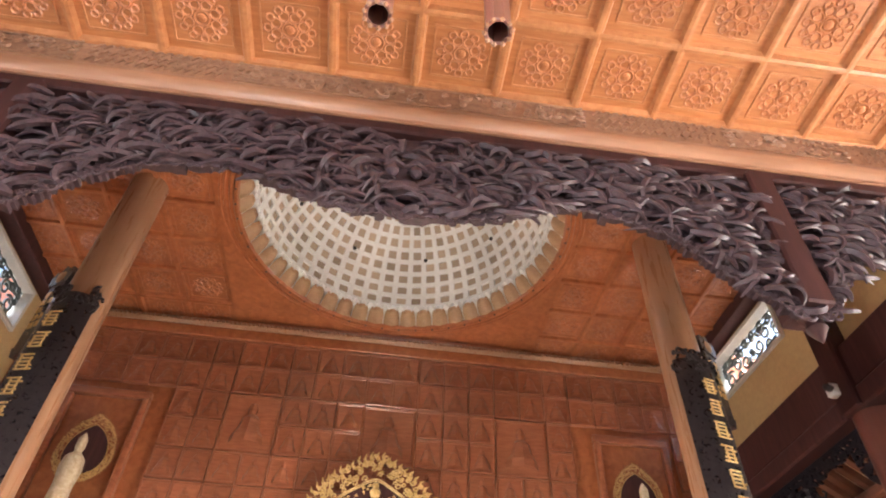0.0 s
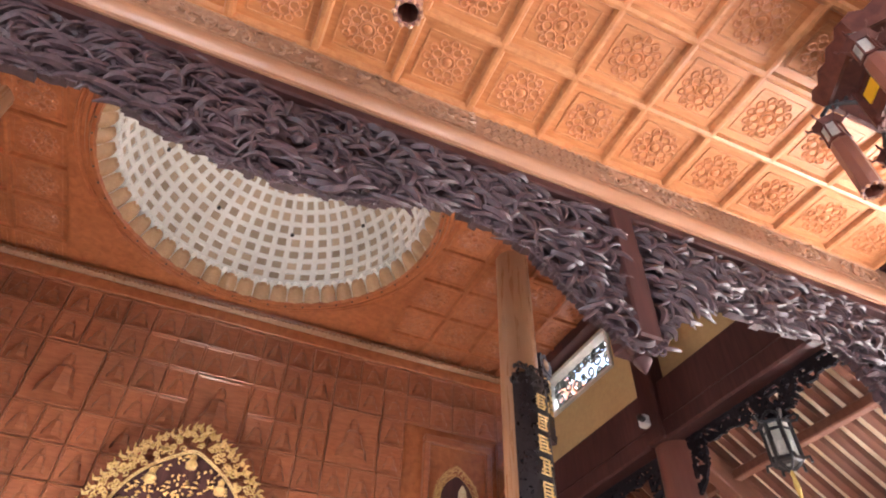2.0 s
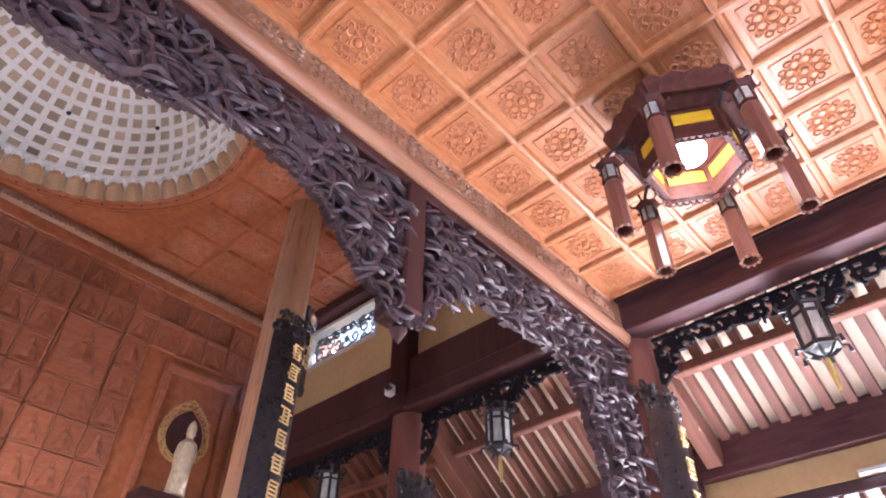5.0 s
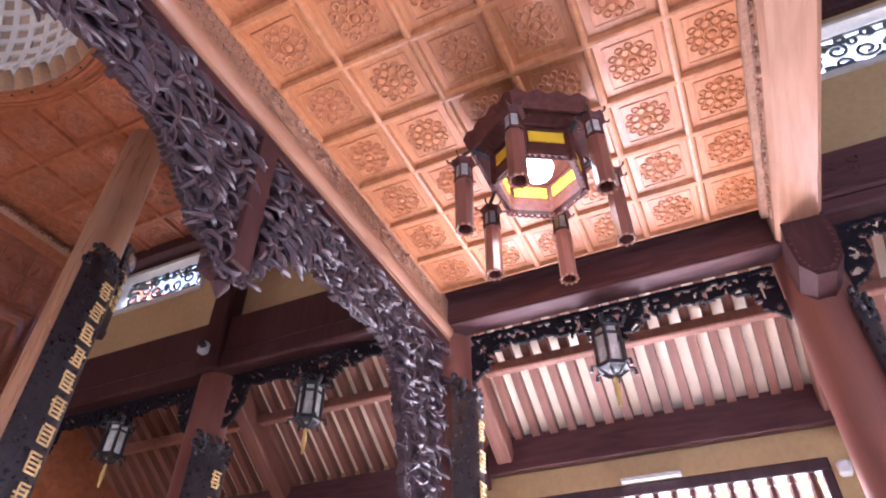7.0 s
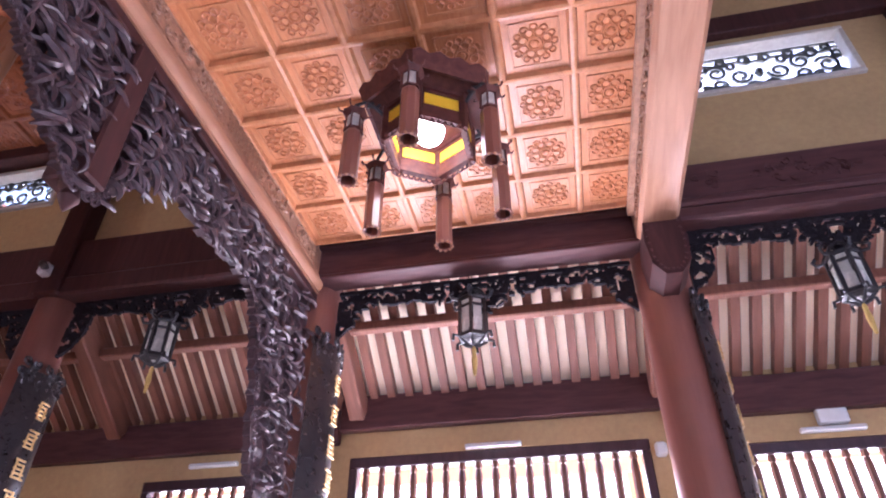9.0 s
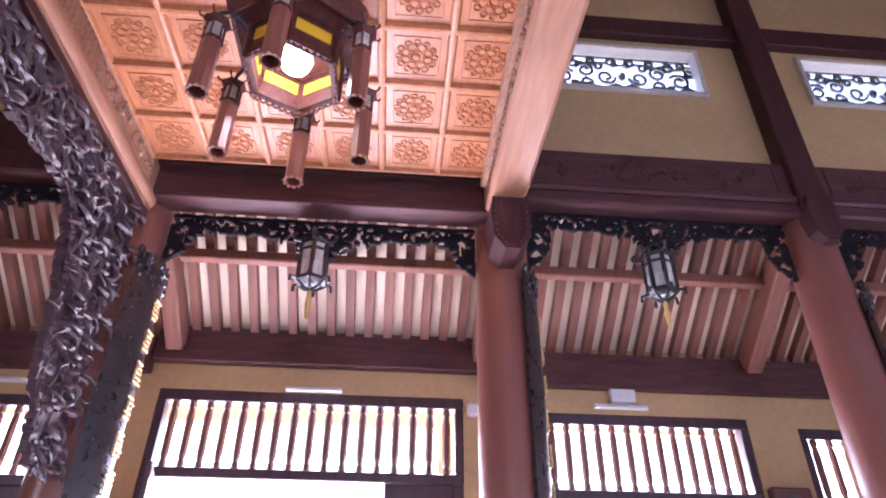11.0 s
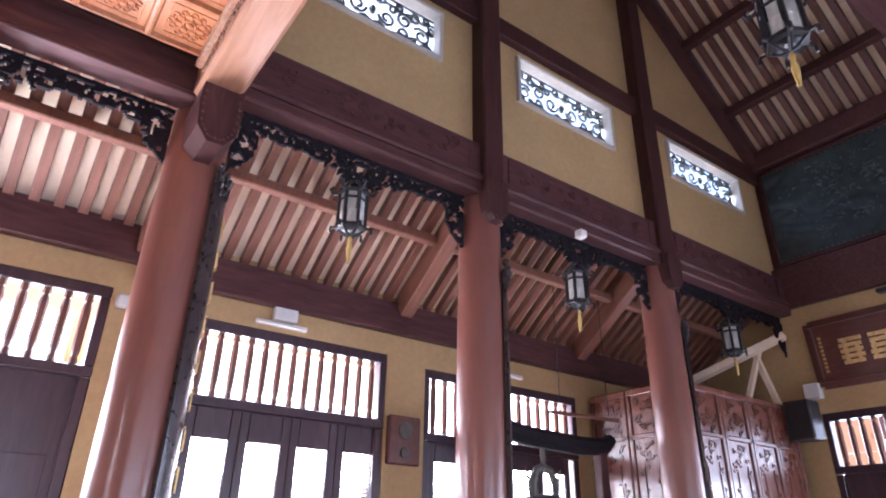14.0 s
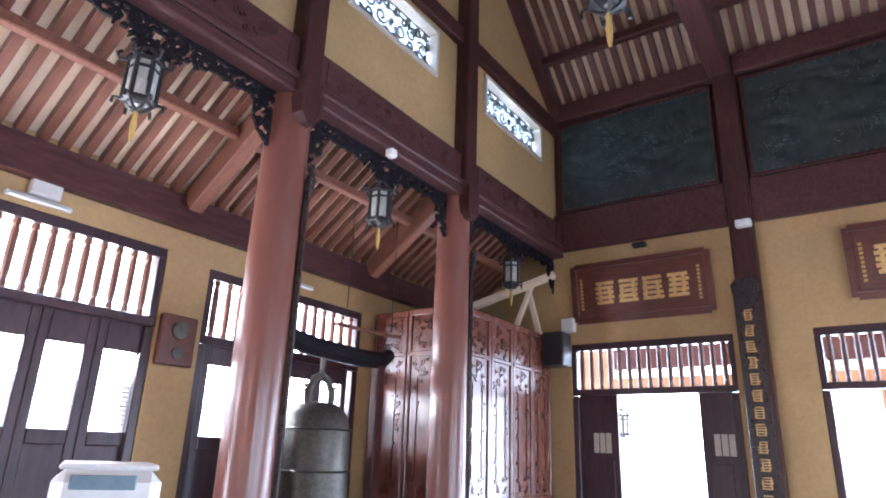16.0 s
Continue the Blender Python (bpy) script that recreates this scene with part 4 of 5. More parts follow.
def leaf(w, z1, glazed, blind=False):
    """A door leaf from x = 0 to w, with a glazed upper panel."""
    d = thing("door_leaf", "dark wooden door leaf with a glazed panel" if glazed else "dark wooden door leaf", "door", "door leaves")
    f = 0.085
    z0, zt = 0.02, z1
    if glazed:
        for x0, x1, a, b in ((0, f, z0, zt), (w - f, w, z0, zt), (f, w - f, z0, 0.25), (f, w - f, 2.54, zt), (f, w - f, 1.0, 1.12), (f, w - f, 1.72, 1.84)):
            Geo().box(x0, x1, -0.025, 0.025, a, b, 0.008).done("rail", DOOR, d)
        Geo().box(f, w - f, -0.012, 0.012, 0.25, 1.72, 0.004).done("panel", DOOR, d)
        gl = Geo().box(f, w - f, -0.003, 0.003, 1.84, 2.54, 0.0).done("pane", GLASS, d)
        gl.visible_shadow = False
        if blind:
            for k in range(16):
                Geo().box(f, w - f, 0.03, 0.05, 1.9 + k * 0.04, 1.912 + k * 0.04, 0.001).done("blind_slat", WHITE, d)
    else:
        Geo().box(0, w, -0.025, 0.025, z0, zt, 0.008).done("panel", DOOR, d)
        if zt < 2.8:
            for q in range(3):
                Geo().box(w * 0.35 + q * 0.09, w * 0.35 + q * 0.09 + 0.075, -0.034, -0.02, 1.85, 2.12, 0.002).done("notice", WHITE, d, "small white notice")
        for a, b in ((0.3, 1.0), (1.15, 1.75)) if zt < 2.8 else ((0.3, 1.0), (1.15, 2.3)):
            Geo().box(0.08, w - 0.08, -0.036, -0.02, a, b, 0.012).done("raised_panel", DOOR, d)
    return d


EASTF = Matrix.Rotation(radians(-90), 4, "Z")     # local -y faces west
SOUTHF = Matrix.Rotation(radians(180), 4, "Z")    # local -y faces north
for (a, b, z0, z1), n in zip(EH, (17, 13, 14, 12)):
    t = transom("slatted_transom", (b - a) / 2, z1 - 0.68, z1, n, "dark framed transom with upright turned slats over a side door")
    t.matrix_world = Matrix.Translation((5.94, (a + b) / 2, 0)) @ EASTF
for a, b in ((1.9, 4.2), (-1.07, 0.97), (-4.32, -2.0)):
    j_ = thing("door_frame", "dark wooden door frame in the front wall", "door frame", "front door frames", ((a + b) / 2, -11.07, 0))
    for x0, x1 in ((a, a + 0.09), (b - 0.09, b)):
        Geo().box(x0 - (a + b) / 2, x1 - (a + b) / 2, -0.06, 0.06, 0, 2.64, 0.01).done("jamb", DOOR, j_)
for a, b, _, z1 in EH:
    j_ = thing("door_frame", "dark wooden door frame in the side wall", "door frame", "side door frames", (5.96, (a + b) / 2, 0))
    for y0, y1 in ((a, a + 0.09), (b - 0.09, b)):
        Geo().box(-0.05, 0.07, y0 - (a + b) / 2, y1 - (a + b) / 2, 0, z1 - 0.775, 0.01).done("jamb", DOOR, j_)
for (a, b), n in zip(((1.9, 4.2), (-1.07, 0.97), (-4.32, -2.0)), (15, 13, 15)):
    t = transom("slatted_transom", (b - a) / 2, 2.74, 3.41, n, "dark framed transom with upright turned slats over the front door")
    t.matrix_world = Matrix.Translation(((a + b) / 2, -11.05, 0)) @ SOUTHF


def place(ob, m):
    ob.matrix_world = m
    return ob


for y in (-3.34, -3.82, -4.30, -4.78):
    place(leaf(0.48, 2.805, True, blind=y < -4.5), Matrix.Translation((5.97, y, 0)) @ EASTF)
for y in (2.26, 1.855, 1.45, 1.045):
    place(leaf(0.405, 2.805, True), Matrix.Translation((5.97, y, 0)) @ EASTF)
for y in (-5.86, -6.39, -6.92, -7.45):
    place(leaf(0.53, 2.735, True, blind=True), Matrix.Translation((5.97, y, 0)) @ EASTF)
place(leaf(0.62, 2.905, False), Matrix.Translation((5.97, -1.87, 0)) @ EASTF)
place(leaf(0.62, 2.905, False), Matrix.Translation((5.97, 0.1, 0)) @ EASTF @ pose(0, 0, 0, 0, 0, -75))
place(leaf(0.57, 2.655, False), Matrix.Translation((4.11, -11.08, 0)) @ SOUTHF)
place(leaf(0.43, 2.655, False), Matrix.Translation((2.42, -11.08, 0)) @ SOUTHF)

# ---- clerestory grilles ----


def grille(w, h):
    """A white framed window with symmetrical scrolls, face towards -y, its foot at z = 0."""
    t = thing("grille_window", "white framed clerestory window with scrolled metal grille", "window", "clerestory windows")
    for x0, x1, a, b in ((-w, w, h - 0.05, h), (-w, w, 0, 0.05), (-w, -w + 0.05, 0.05, h - 0.05), (w - 0.05, w, 0.05, h - 0.05)):
        Geo().box(x0, x1, -0.05, 0.11, a, b, 0.008).done("frame_bar", WHITE, t)
    g = Geo()
    c = h / 2
    B = 0.022
    D = 0.085
    for s in (1, -1):
        for u, v_, r, a0, tn in ((0.17, c - 0.02, 0.10, 3.1, 1.3), (0.38, c + 0.06, 0.10, 0.3, 1.4), (0.38, c - 0.11, 0.08, 5.6, -1.4),
                                 (0.60, c - 0.03, 0.11, 2.6, -1.35), (0.71, c + 0.1, 0.06, 3.6, 1.3), (0.24, c + 0.13, 0.06, 0, 1.2),
                                 (0.10, c + 0.19, 0.06, 4, -1.3), (0.32, c + 0.2, 0.055, 1, 1.3), (0.50, c + 0.16, 0.07, 2, -1.3), (0.64, c + 0.2, 0.05, 5, 1.2),
                                 (0.08, c - 0.18, 0.06, 2, 1.3), (0.28, c - 0.2, 0.055, 4, -1.3), (0.50, c - 0.17, 0.07, 1, 1.3), (0.68, c - 0.17, 0.06, 3, -1.2)):
            u *= w / 0.8
            g.tube([(s * x, D, z) for x, _, z in spiral(u, v_, r, r * 0.3, a0, tn, 14)], B, 4, flat=0.7)
        g.tube([(s * w * q / 10, D, c * 0.52 + 0.04 * math.sin(q * 1.7)) for q in range(11)], B * 0.85, 4)
        g.tube([(s * w * q / 10, D, c * 1.5 - 0.03 * math.sin(q * 1.9)) for q in range(11)], B * 0.8, 4)
        for q in (0.1, 0.3, 0.5, 0.7, 0.9):
            g.tube([(s * w * q, D, 0.04), (s * w * q + 0.02, D, c * 0.5)], B * 0.75, 4)
        g.tube([(s * (w - 0.12), D, 0.04), (s * (w - 0.12), D, h - 0.075)], B * 0.7, 4)
    g.tube([(-w, D, h - 0.075), (w, D, h - 0.075)], B * 0.7, 4)
    g.lathe([(0.0, -0.07), (0.03, -0.04), (0.045, 0.0), (0.03, 0.04), (0.0, 0.07)], 6, (0, D, c))
    g.done("grille", GRILLE, t, "dark green-grey scrolled grille")
    return t


for a, b, z0, z1 in WIN:
    for s in (1, -1):
        t = grille((b - a) / 2, z1 - z0)
        t.matrix_world = Matrix.Translation((s * 4.41, (a + b) / 2, z0)) @ Matrix.Rotation(radians(-90 * s), 4, "Z")

# ---- front wall: post, painted panels, plaques ----
for x in (1.62, -1.78):
    p = thing("wall_post", "dark square timber post on the front wall", "post", "front wall posts", (x, -10.95, 0))
    Geo().box(-0.15, 0.15, -0.08, 0.12, 0, 7.5, 0.02).done("shaft", W_POST, p)
p = thing("wall_beam", "broad dark timber beam over the front doors", "beam", "", (0, -10.97, 4.9))
Geo().box(-4.4, 4.4, -0.05, 0.06, 0, 0.63, 0.012).done("beam", W_BEAM, p)
p = thing("wall_beam", "dark timber beam above the painted panels", "beam", "", (0, -10.95, 7.2))
Geo().box(-4.4, 4.4, -0.06, 0.1, 0, 0.32, 0.012).done("beam", W_BEAM, p)
for x0, x1 in ((1.83, 4.28), (-1.57, 1.42), (-4.3, -1.98)):
    p = thing("painted_panel", "dark teal carved and painted panel with clouds", "wall panel", "painted panels", ((x0 + x1) / 2, -10.98, 5.54))
    w = (x1 - x0) / 2
    g = Geo()
    nx, nz = 90, 50
    for i in range(nx + 1):
        for j in range(nz + 1):
            x, z = -w + 2 * w * i / nx, 1.6 * j / nz
            q = Vector((x * 1.6 + x0, 4, z * 2.6))
            g.v.append((x, 0.03 + 0.05 * abs(noise.noise(q + 0.8 * noise.noise_vector(q))), z))
    for i in range(nx):
        for j in range(nz):
            k = i * (nz + 1) + j
            g.f.append((k, k + nz + 1, k + nz + 2, k + 1))
            g.m.append(0)
    g.done("relief", PAINTING, p, smooth=True)
    g = Geo()
    rng = random.Random(int(x0 * 10))
    for k in range(60):
        x, z = (-w + 0.08 + (2 * w - 0.16) * (k % 30) / 29, 0.07 if k < 30 else 1.52)
        g.lathe([(0.0, -0.014), (0.014, 0.0), (0.0, 0.014)], 5, (x, 0.07, z), cap=False)
    for k in range(26):
        cx, cz, tilt_ = rng.uniform(-w + 0.2, w - 0.2), rng.uniform(0.25, 1.35), rng.choice((0.15, 1.4, 2.9))
        for q in range(9):
            x, z = cx + rng.gauss(0, 0.09), cz + rng.gauss(0, 0.06)
            if abs(x) > w - 0.1 or not 0.12 < z < 1.48:
                continue
            a, L_ = tilt_ + rng.gauss(0, 0.3), rng.uniform(0.03, 0.09)
            g.tube([(x, 0.062, z), (x + L_ / 2 * math.cos(a), 0.075, z + L_ / 2 * math.sin(a) + 0.01), (x + L_ * math.cos(a), 0.062, z + L_ * math.sin(a))], [0.003, 0.007, 0.002], 4)
    tagged(g.done("painted_relief", MIST, p), kind="stuff")
    for a, b, c_, d in ((-w, w, 0, 0.05), (-w, w, 1.55, 1.6), (-w, -w + 0.04, 0.05, 1.55), (w - 0.04, w, 0.05, 1.55)):
        Geo().box(a, b, 0.0, 0.075, c_, d, 0.008).done("frame_bar", W_POST, p)


def glyph_bars(x, z, w, h, y, seed, t=0.095, least=0.55):
    """Plain bars that stand in for one unreadable character."""
    g = Geo()
    rng = random.Random(seed * 7 + 1)
    t *= h
    for k in range(5):
        zz = z + h / 2 - t - (h - t) * k / 4
        a, b = -w / 2 * rng.uniform(least, 1.0), w / 2 * rng.uniform(least, 1.0)
        g.box(x + a, x + b, y - 0.012, y, zz, zz + t, 0.002)
    for u in (rng.uniform(-0.42, -0.2), rng.uniform(0.15, 0.4)):
        g.box(x + w * u - t / 2, x + w * u + t / 2, y - 0.013, y, z - h / 2, z + h * rng.uniform(0.2, 0.48), 0.002)
    return g


def plaque(w, h, glyphs, label):
    t = thing("plaque", label, "plaque", "wall plaques")
    g = Geo()
    c = 0.07
    out = [(-w + c, -h), (w - c, -h), (w - c, -h + c / 2), (w, -h + c / 2), (w, h - c / 2), (w - c, h - c / 2), (w - c, h), (-w + c, h), (-w + c, h - c / 2), (-w, h - c / 2), (-w, -h + c / 2), (-w + c, -h + c / 2)]
    g.slab(out, 0.05)
    g.done("board", PLAQUE, t)
    for a, b, c, d in ((-w + 0.05, w - 0.05, h - 0.075, h - 0.09), (-w + 0.05, w - 0.05, -h + 0.09, -h + 0.12), (-w + 0.08, -w + 0.11, -h + 0.1, h - 0.1), (w - 0.11, w - 0.08, -h + 0.1, h - 0.1)):
        Geo().box(a, b, -0.035, 0.0, c, d, 0.008).done("border", PLAQUE, t)
    for k, (x, z, gw, gh) in enumerate(glyphs):
        glyph_bars(x, z, gw, gh, 0.0, k, 0.145, 0.85).done("gilt_bars", GOLD, t, "gilt bars of a character")
    g = Geo()
    for s in (1, -1):
        for k in range(9):
            g.box(s * (w - 0.17) - 0.02, s * (w - 0.17) + 0.02, -0.008, 0.0, -h * 0.55 + k * h * 0.12, -h * 0.55 + k * h * 0.12 + 0.035, 0.001)
    g.done("small_bars", TASSEL, t, "column of small bars of writing")
    return t


place(plaque(1.03, 0.46, [(-0.50 + 0.36 * k, -0.02, 0.30, 0.34) for k in range(4)], "red-brown plaque with four gilt characters on the front wall"),
      Matrix.Translation((3.09, -10.9, 4.16)) @ SOUTHF @ pose(0, 0, 0, 6))
place(plaque(0.95, 0.47, [(-0.5 + 0.42 * k, 0.0, 0.32, 0.36) for k in range(3)], "red-brown plaque with gilt characters over the middle door"),
      Matrix.Translation((-0.45, -10.9, 4.16)) @ SOUTHF @ pose(0, 0, 0, 6))


def couplet(h, r, n, label, dark=LACQUER, gw=0.13):
    """A curved lacquer board wrapped on a column, its face towards -y, from z = 0 to h."""
    t = thing("couplet_board", label, "couplet board", "couplet boards")
    g = Geo()
    vs, fs = [], []
    m = 9
    for z in (0, h):
        for rr in (r, r + 0.035):
            for k in range(m):
                a = radians(-90 - 62 + 124 * k / (m - 1))
                vs.append((rr * math.cos(a), rr * math.sin(a), z))
    for k in range(m - 1):
        a, b, c, d = k, k + m, k + 2 * m, k + 3 * m
        fs += [(b, b + 1, d + 1, d), (a, c, c + 1, a + 1), (a, a + 1, b + 1, b), (c, d, d + 1, c + 1)]
    fs += [(0, m, 3 * m, 2 * m), (m - 1, 3 * m - 1, 4 * m - 1, 2 * m - 1)]
    g.put(vs, fs)
    g.done("board", dark, t, smooth=True)
    g = Geo()
    rng = random.Random(n)
    for k in range(26):
        a = radians(-90 + rng.uniform(-62, 62))
        z = h + rng.uniform(-0.12, 0.08)
        g.tube([(q[0] + (r + 0.035) * math.cos(a), (r + 0.03) * math.sin(a), q[2] + z) for q in spiral(0, 0, 0.045, 0.012, rng.uniform(0, 6.3), 0.9, 7)], 0.014, 5)
    tagged(g.done("crest", dark, t, "carved crest"), kind="stuff")
    for k in range(n):
        z = h - 0.3 - (h - 0.5) * k / max(1, n - 1)
        glyph_bars(0, z, gw, 0.15, -r - 0.036, k).done("gilt_bars", GOLD, t, "gilt bars of a character")
    return t


for s in (1, -1):
    place(couplet(3.5, 0.215, 15, "black lacquer couplet board with gilt characters on an altar column", gw=0.15), Matrix.Translation((0.08 + s * 2.77, 2.9, 1.7)) @ pose(0, 0, 0, 0, 0, s * 14))


def tablet(label):
    """A short carved hanging tablet, face to -y, its top at z = 0."""
    t = thing("hanging_tablet", label, "tablet", "hanging tablets")
    Geo().box(-0.11, 0.11, 0.0, 0.045, -0.95, -0.12, 0.012).done("board", LACQUER, t)
    Geo().slab([(-0.13, -0.2), (0.13, -0.2), (0.15, -0.1), (0.11, -0.02), (0.05, -0.05), (0, 0.02), (-0.05, -0.05), (-0.11, -0.02), (-0.15, -0.1)], 0.05, pose(0, -0.01, 0)).done("crest", LACQUER, t, "carved crest")
    Geo().lathe([(0.0, -0.02), (0.04, -0.015), (0.06, -0.005), (0.065, 0.0)], 10, (0, 0, 0)).done("flower", PETAL, t, "pale carved flower").matrix_basis = pose(0, -0.012, -0.12, -90)
    for k in range(5):
        for x in (-0.045, 0.045):
            glyph_bars(x, -0.32 - 0.085 * k, 0.065, 0.06, 0.0, k, 0.16, 0.7).done("gilt_bars", GOLD, t, "small gilt bars of a character")
    Geo().slab([(-0.12, 0), (0.12, 0), (0.08, -0.1), (-0.08, -0.1)], 0.05, pose(0, -0.005, -0.88)).done("foot", LACQUER, t, "carved foot")
    Geo().box(-0.03, 0.03, 0.04, 0.16, -0.6, -0.5, 0.005).done("bracket", LACQUER, t)
    return t


for s in (1, -1):
    place(tablet("short black carved hanging tablet with gilt characters beside an altar column"), Matrix.Translation((0.08 + s * 3.1, 2.92, 5.66)) @ pose(0, 0, 0, 0, 0, s * 35))
for y in COLS + [2.7]:
    place(couplet(2.9, 0.225, 11, "black lacquer couplet board with gilt characters on a hall column"), Matrix.Translation((4.46, y, 1.15)))
p = thing("couplet_board", "narrow black couplet board with gilt characters on the front wall post", "couplet board", "couplet boards", (1.66, -10.82, 0.95))
Geo().box(-0.15, 0.15, -0.03, 0.0, 0, 3.0, 0.012).done("board", LACQUER, p)
Geo().slab([(-0.16, 0), (0.16, 0), (0.17, 0.12), (0.1, 0.2), (0.04, 0.17), (0, 0.23), (-0.04, 0.17), (-0.1, 0.2), (-0.17, 0.12)], 0.04, pose(0, -0.03, 2.95)).done("crest", LACQUER, p, "carved crest")
for k in range(13):
    glyph_bars(0, 2.65 - k * 0.205, 0.13, 0.14, 0.0, k).add(Geo()).done("gilt_bars", GOLD, p, "gilt bars of a character").matrix_basis = pose(0, 0, 0, 0, 0, 180)

# ---- altar wall: rows of relief tiles, niches and gilt haloes ----
wall = bpy.data.objects["wall_north"]
TW, TH = 0.315, 0.36


def relief_tile(w, h):
    g = Geo()
    g.box(-w / 2, w / 2, -0.02, 0.02, 0, h, 0.006)
    for a, b, c, d in ((-w / 2, w / 2, h - 0.025, h), (-w / 2, w / 2, 0, 0.025), (-w / 2, -w / 2 + 0.02, 0, h), (w / 2 - 0.02, w / 2, 0, h)):
        g.box(a, b, -0.04, -0.019, c, d, 0.006)
    # a plain seated form: base, body, head
    g.lathe([(w * 0.32, 0.05), (w * 0.30, 0.1), (w * 0.24, 0.13), (w * 0.2, 0.16), (w * 0.17, 0.21), (w * 0.08, 0.235), (w * 0.1, 0.27), (w * 0.06, 0.305), (0.0, 0.315)], 8, (0, -0.01, 0), cap=False)
    k = len(g.v) - 72
    g.v[k:] = [(x, -0.015 + min(0, y + 0.01) * 0.6, z * h / 0.36) for x, y, z in g.v[k:]]
    return g


first = None
big = None
rows = [(6.18 - r * 0.375) for r in range(8)]
for r, z in enumerate(rows):
    for i in range(-13, 14):
        x = i * 0.325
        if 2.55 < abs(x) < 3.7 and z < 5.45 or abs(x) > 4.3:
            continue
        in_big = r in (2, 3) and i % 5 in (0, 1) and abs(i) < 9
        if in_big:
            if r == 2 and i % 5 == 0:
                b = relief_tile(0.62, 0.72).done("relief_tile", W_ALTAR, wall, "large carved tile with a plain seated form") if big is None else big.copy()
                if big is not None:
                    scene.collection.objects.link(b)
                big = b
                b.matrix_basis = pose(x + 0.16, 5.14, z - 0.375)
            continue
        if first is None:
            first = relief_tile(TW, TH).done("relief_tile", W_ALTAR, wall)
            o = first
        else:
            o = first.copy()
            scene.collection.objects.link(o)
        o.matrix_basis = pose(x, 5.14, z)
p = thing("altar_cornice", "tan carved moulding along the altar wall top", "moulding", "", (0, 5.12, 6.78))
Geo().tube([(-4.4, 0, 0), (4.4, 0, 0)], 0.06, 8).done("roll", W_TAN, p, smooth=True)
g = Geo()
for k in range(150):
    g.lathe([(0.02, -0.02), (0.026, 0.0), (0.02, 0.02)], 6, (-4.4 + k * 0.0587, -0.055, 0.0))
tagged(g.done("beading", W_TAN, p), kind="stuff")
Geo().box(-4.4, 4.4, -0.03, 0.03, -0.22, -0.06, 0.012).done("board", W_ALTARC, p)


def mandorla(r, h, lit, label):
    """A gilt leaf-edged halo about its middle, in the xz plane, face to -y, with a plain statue form."""
    t = thing("halo", label, "halo", "gilt haloes")
    rng = random.Random(int(r * 100))

    def edge(a, q):
        return (q * r * math.cos(a), 0, q * r * math.sin(a) * (h / r if math.sin(a) > 0 else 1.0) * (1 + 0.07 * max(0, math.sin(a)) ** 8 + 0.06 * max(0, math.sin(a)) ** 60))
    g = Geo()
    for q in (0.765, 0.785):
        g.tube([edge(2 * math.pi * k / 96, q) for k in range(97)], r * 0.009, 5, cap=False)
    for k in range(420):
        a = 2 * math.pi * k / 420 + rng.uniform(-0.02, 0.02)
        q = rng.uniform(0.81, 1.03)
        x, _, z = edge(a, q)
        rr = r * rng.uniform(0.022, 0.045)
        g.tube([(u, -0.01 * (k % 3), w) for u, _, w in spiral(x, z, rr, rr * 0.3, a + 2, rng.choice((-1, 1)), 6)], r * 0.012, 4)
    for k in range(84):
        a = 2 * math.pi * k / 84
        q = rng.uniform(0.97, 1.0)
        g.tube([edge(a, q), edge(a + 0.025, q + 0.045), edge(a, q + 0.09)], [r * 0.026, r * 0.02, r * 0.005], 5)
    g.done("leaf_rim", GOLD, t, "gilt leaf rim", smooth=True)
    Geo().put([edge(2 * math.pi * k / 48, 0.76) for k in range(48)] + [tuple(Vector(edge(2 * math.pi * k / 48, 0.76)) + Vector((0, 0.03, 0))) for k in range(48)],
              [tuple(range(48)), tuple(range(95, 47, -1))] + [(k, (k + 1) % 48, (k + 1) % 48 + 48, k + 48) for k in range(48)]).done("back", W_POST, t, "dark back plate")
    if lit:
        Geo().tube([(0.5 * r * math.cos(2 * math.pi * k / 40), -0.05, -0.1 + 0.5 * r * math.sin(2 * math.pi * k / 40)) for k in range(41)], 0.015, 8, cap=False).done("light_ring", HALO, t, "lit ring", smooth=True)
        g = Geo()
        for k in range(260):
            a, q = rng.uniform(-0.3, math.pi + 0.3), rng.uniform(0.34, 0.74)
            x, _, z = edge(a, q)
            if x * x + (z + 0.1) ** 2 < (0.54 * r) ** 2:
                continue
            b, n_ = rng.uniform(0, 6.3), r * rng.uniform(0.02, 0.04)
            g.tube([(x - n_ * math.cos(b), -0.012, z - 0.6 * n_ * math.sin(b)), (x, -0.03, z), (x + n_ * math.cos(b), -0.012, z + 0.6 * n_ * math.sin(b))], [0.004, r * 0.016, 0.003], 5)
        g.done("leaf_scroll", GOLD, t, "gilt leaf scrolls on the dark back", smooth=True)
        for k in range(5):
            a = math.pi * (0.1 + 0.8 * k / 4)
            x, _, z = edge(a, 0.66)
            Geo().lathe([(0.05, -0.07), (0.06, -0.02), (0.03, 0.02), (0.035, 0.06), (0.0, 0.09)], 8, (x, -0.05, z)).done("lotus_seat", GOLD, t, "small plain gilt form on a lotus seat", smooth=True)
    Geo().box(-0.03, 0.03, 0.02, 0.4, -0.03, 0.03, 0.005).done("bracket", W_POST, t)
    return t


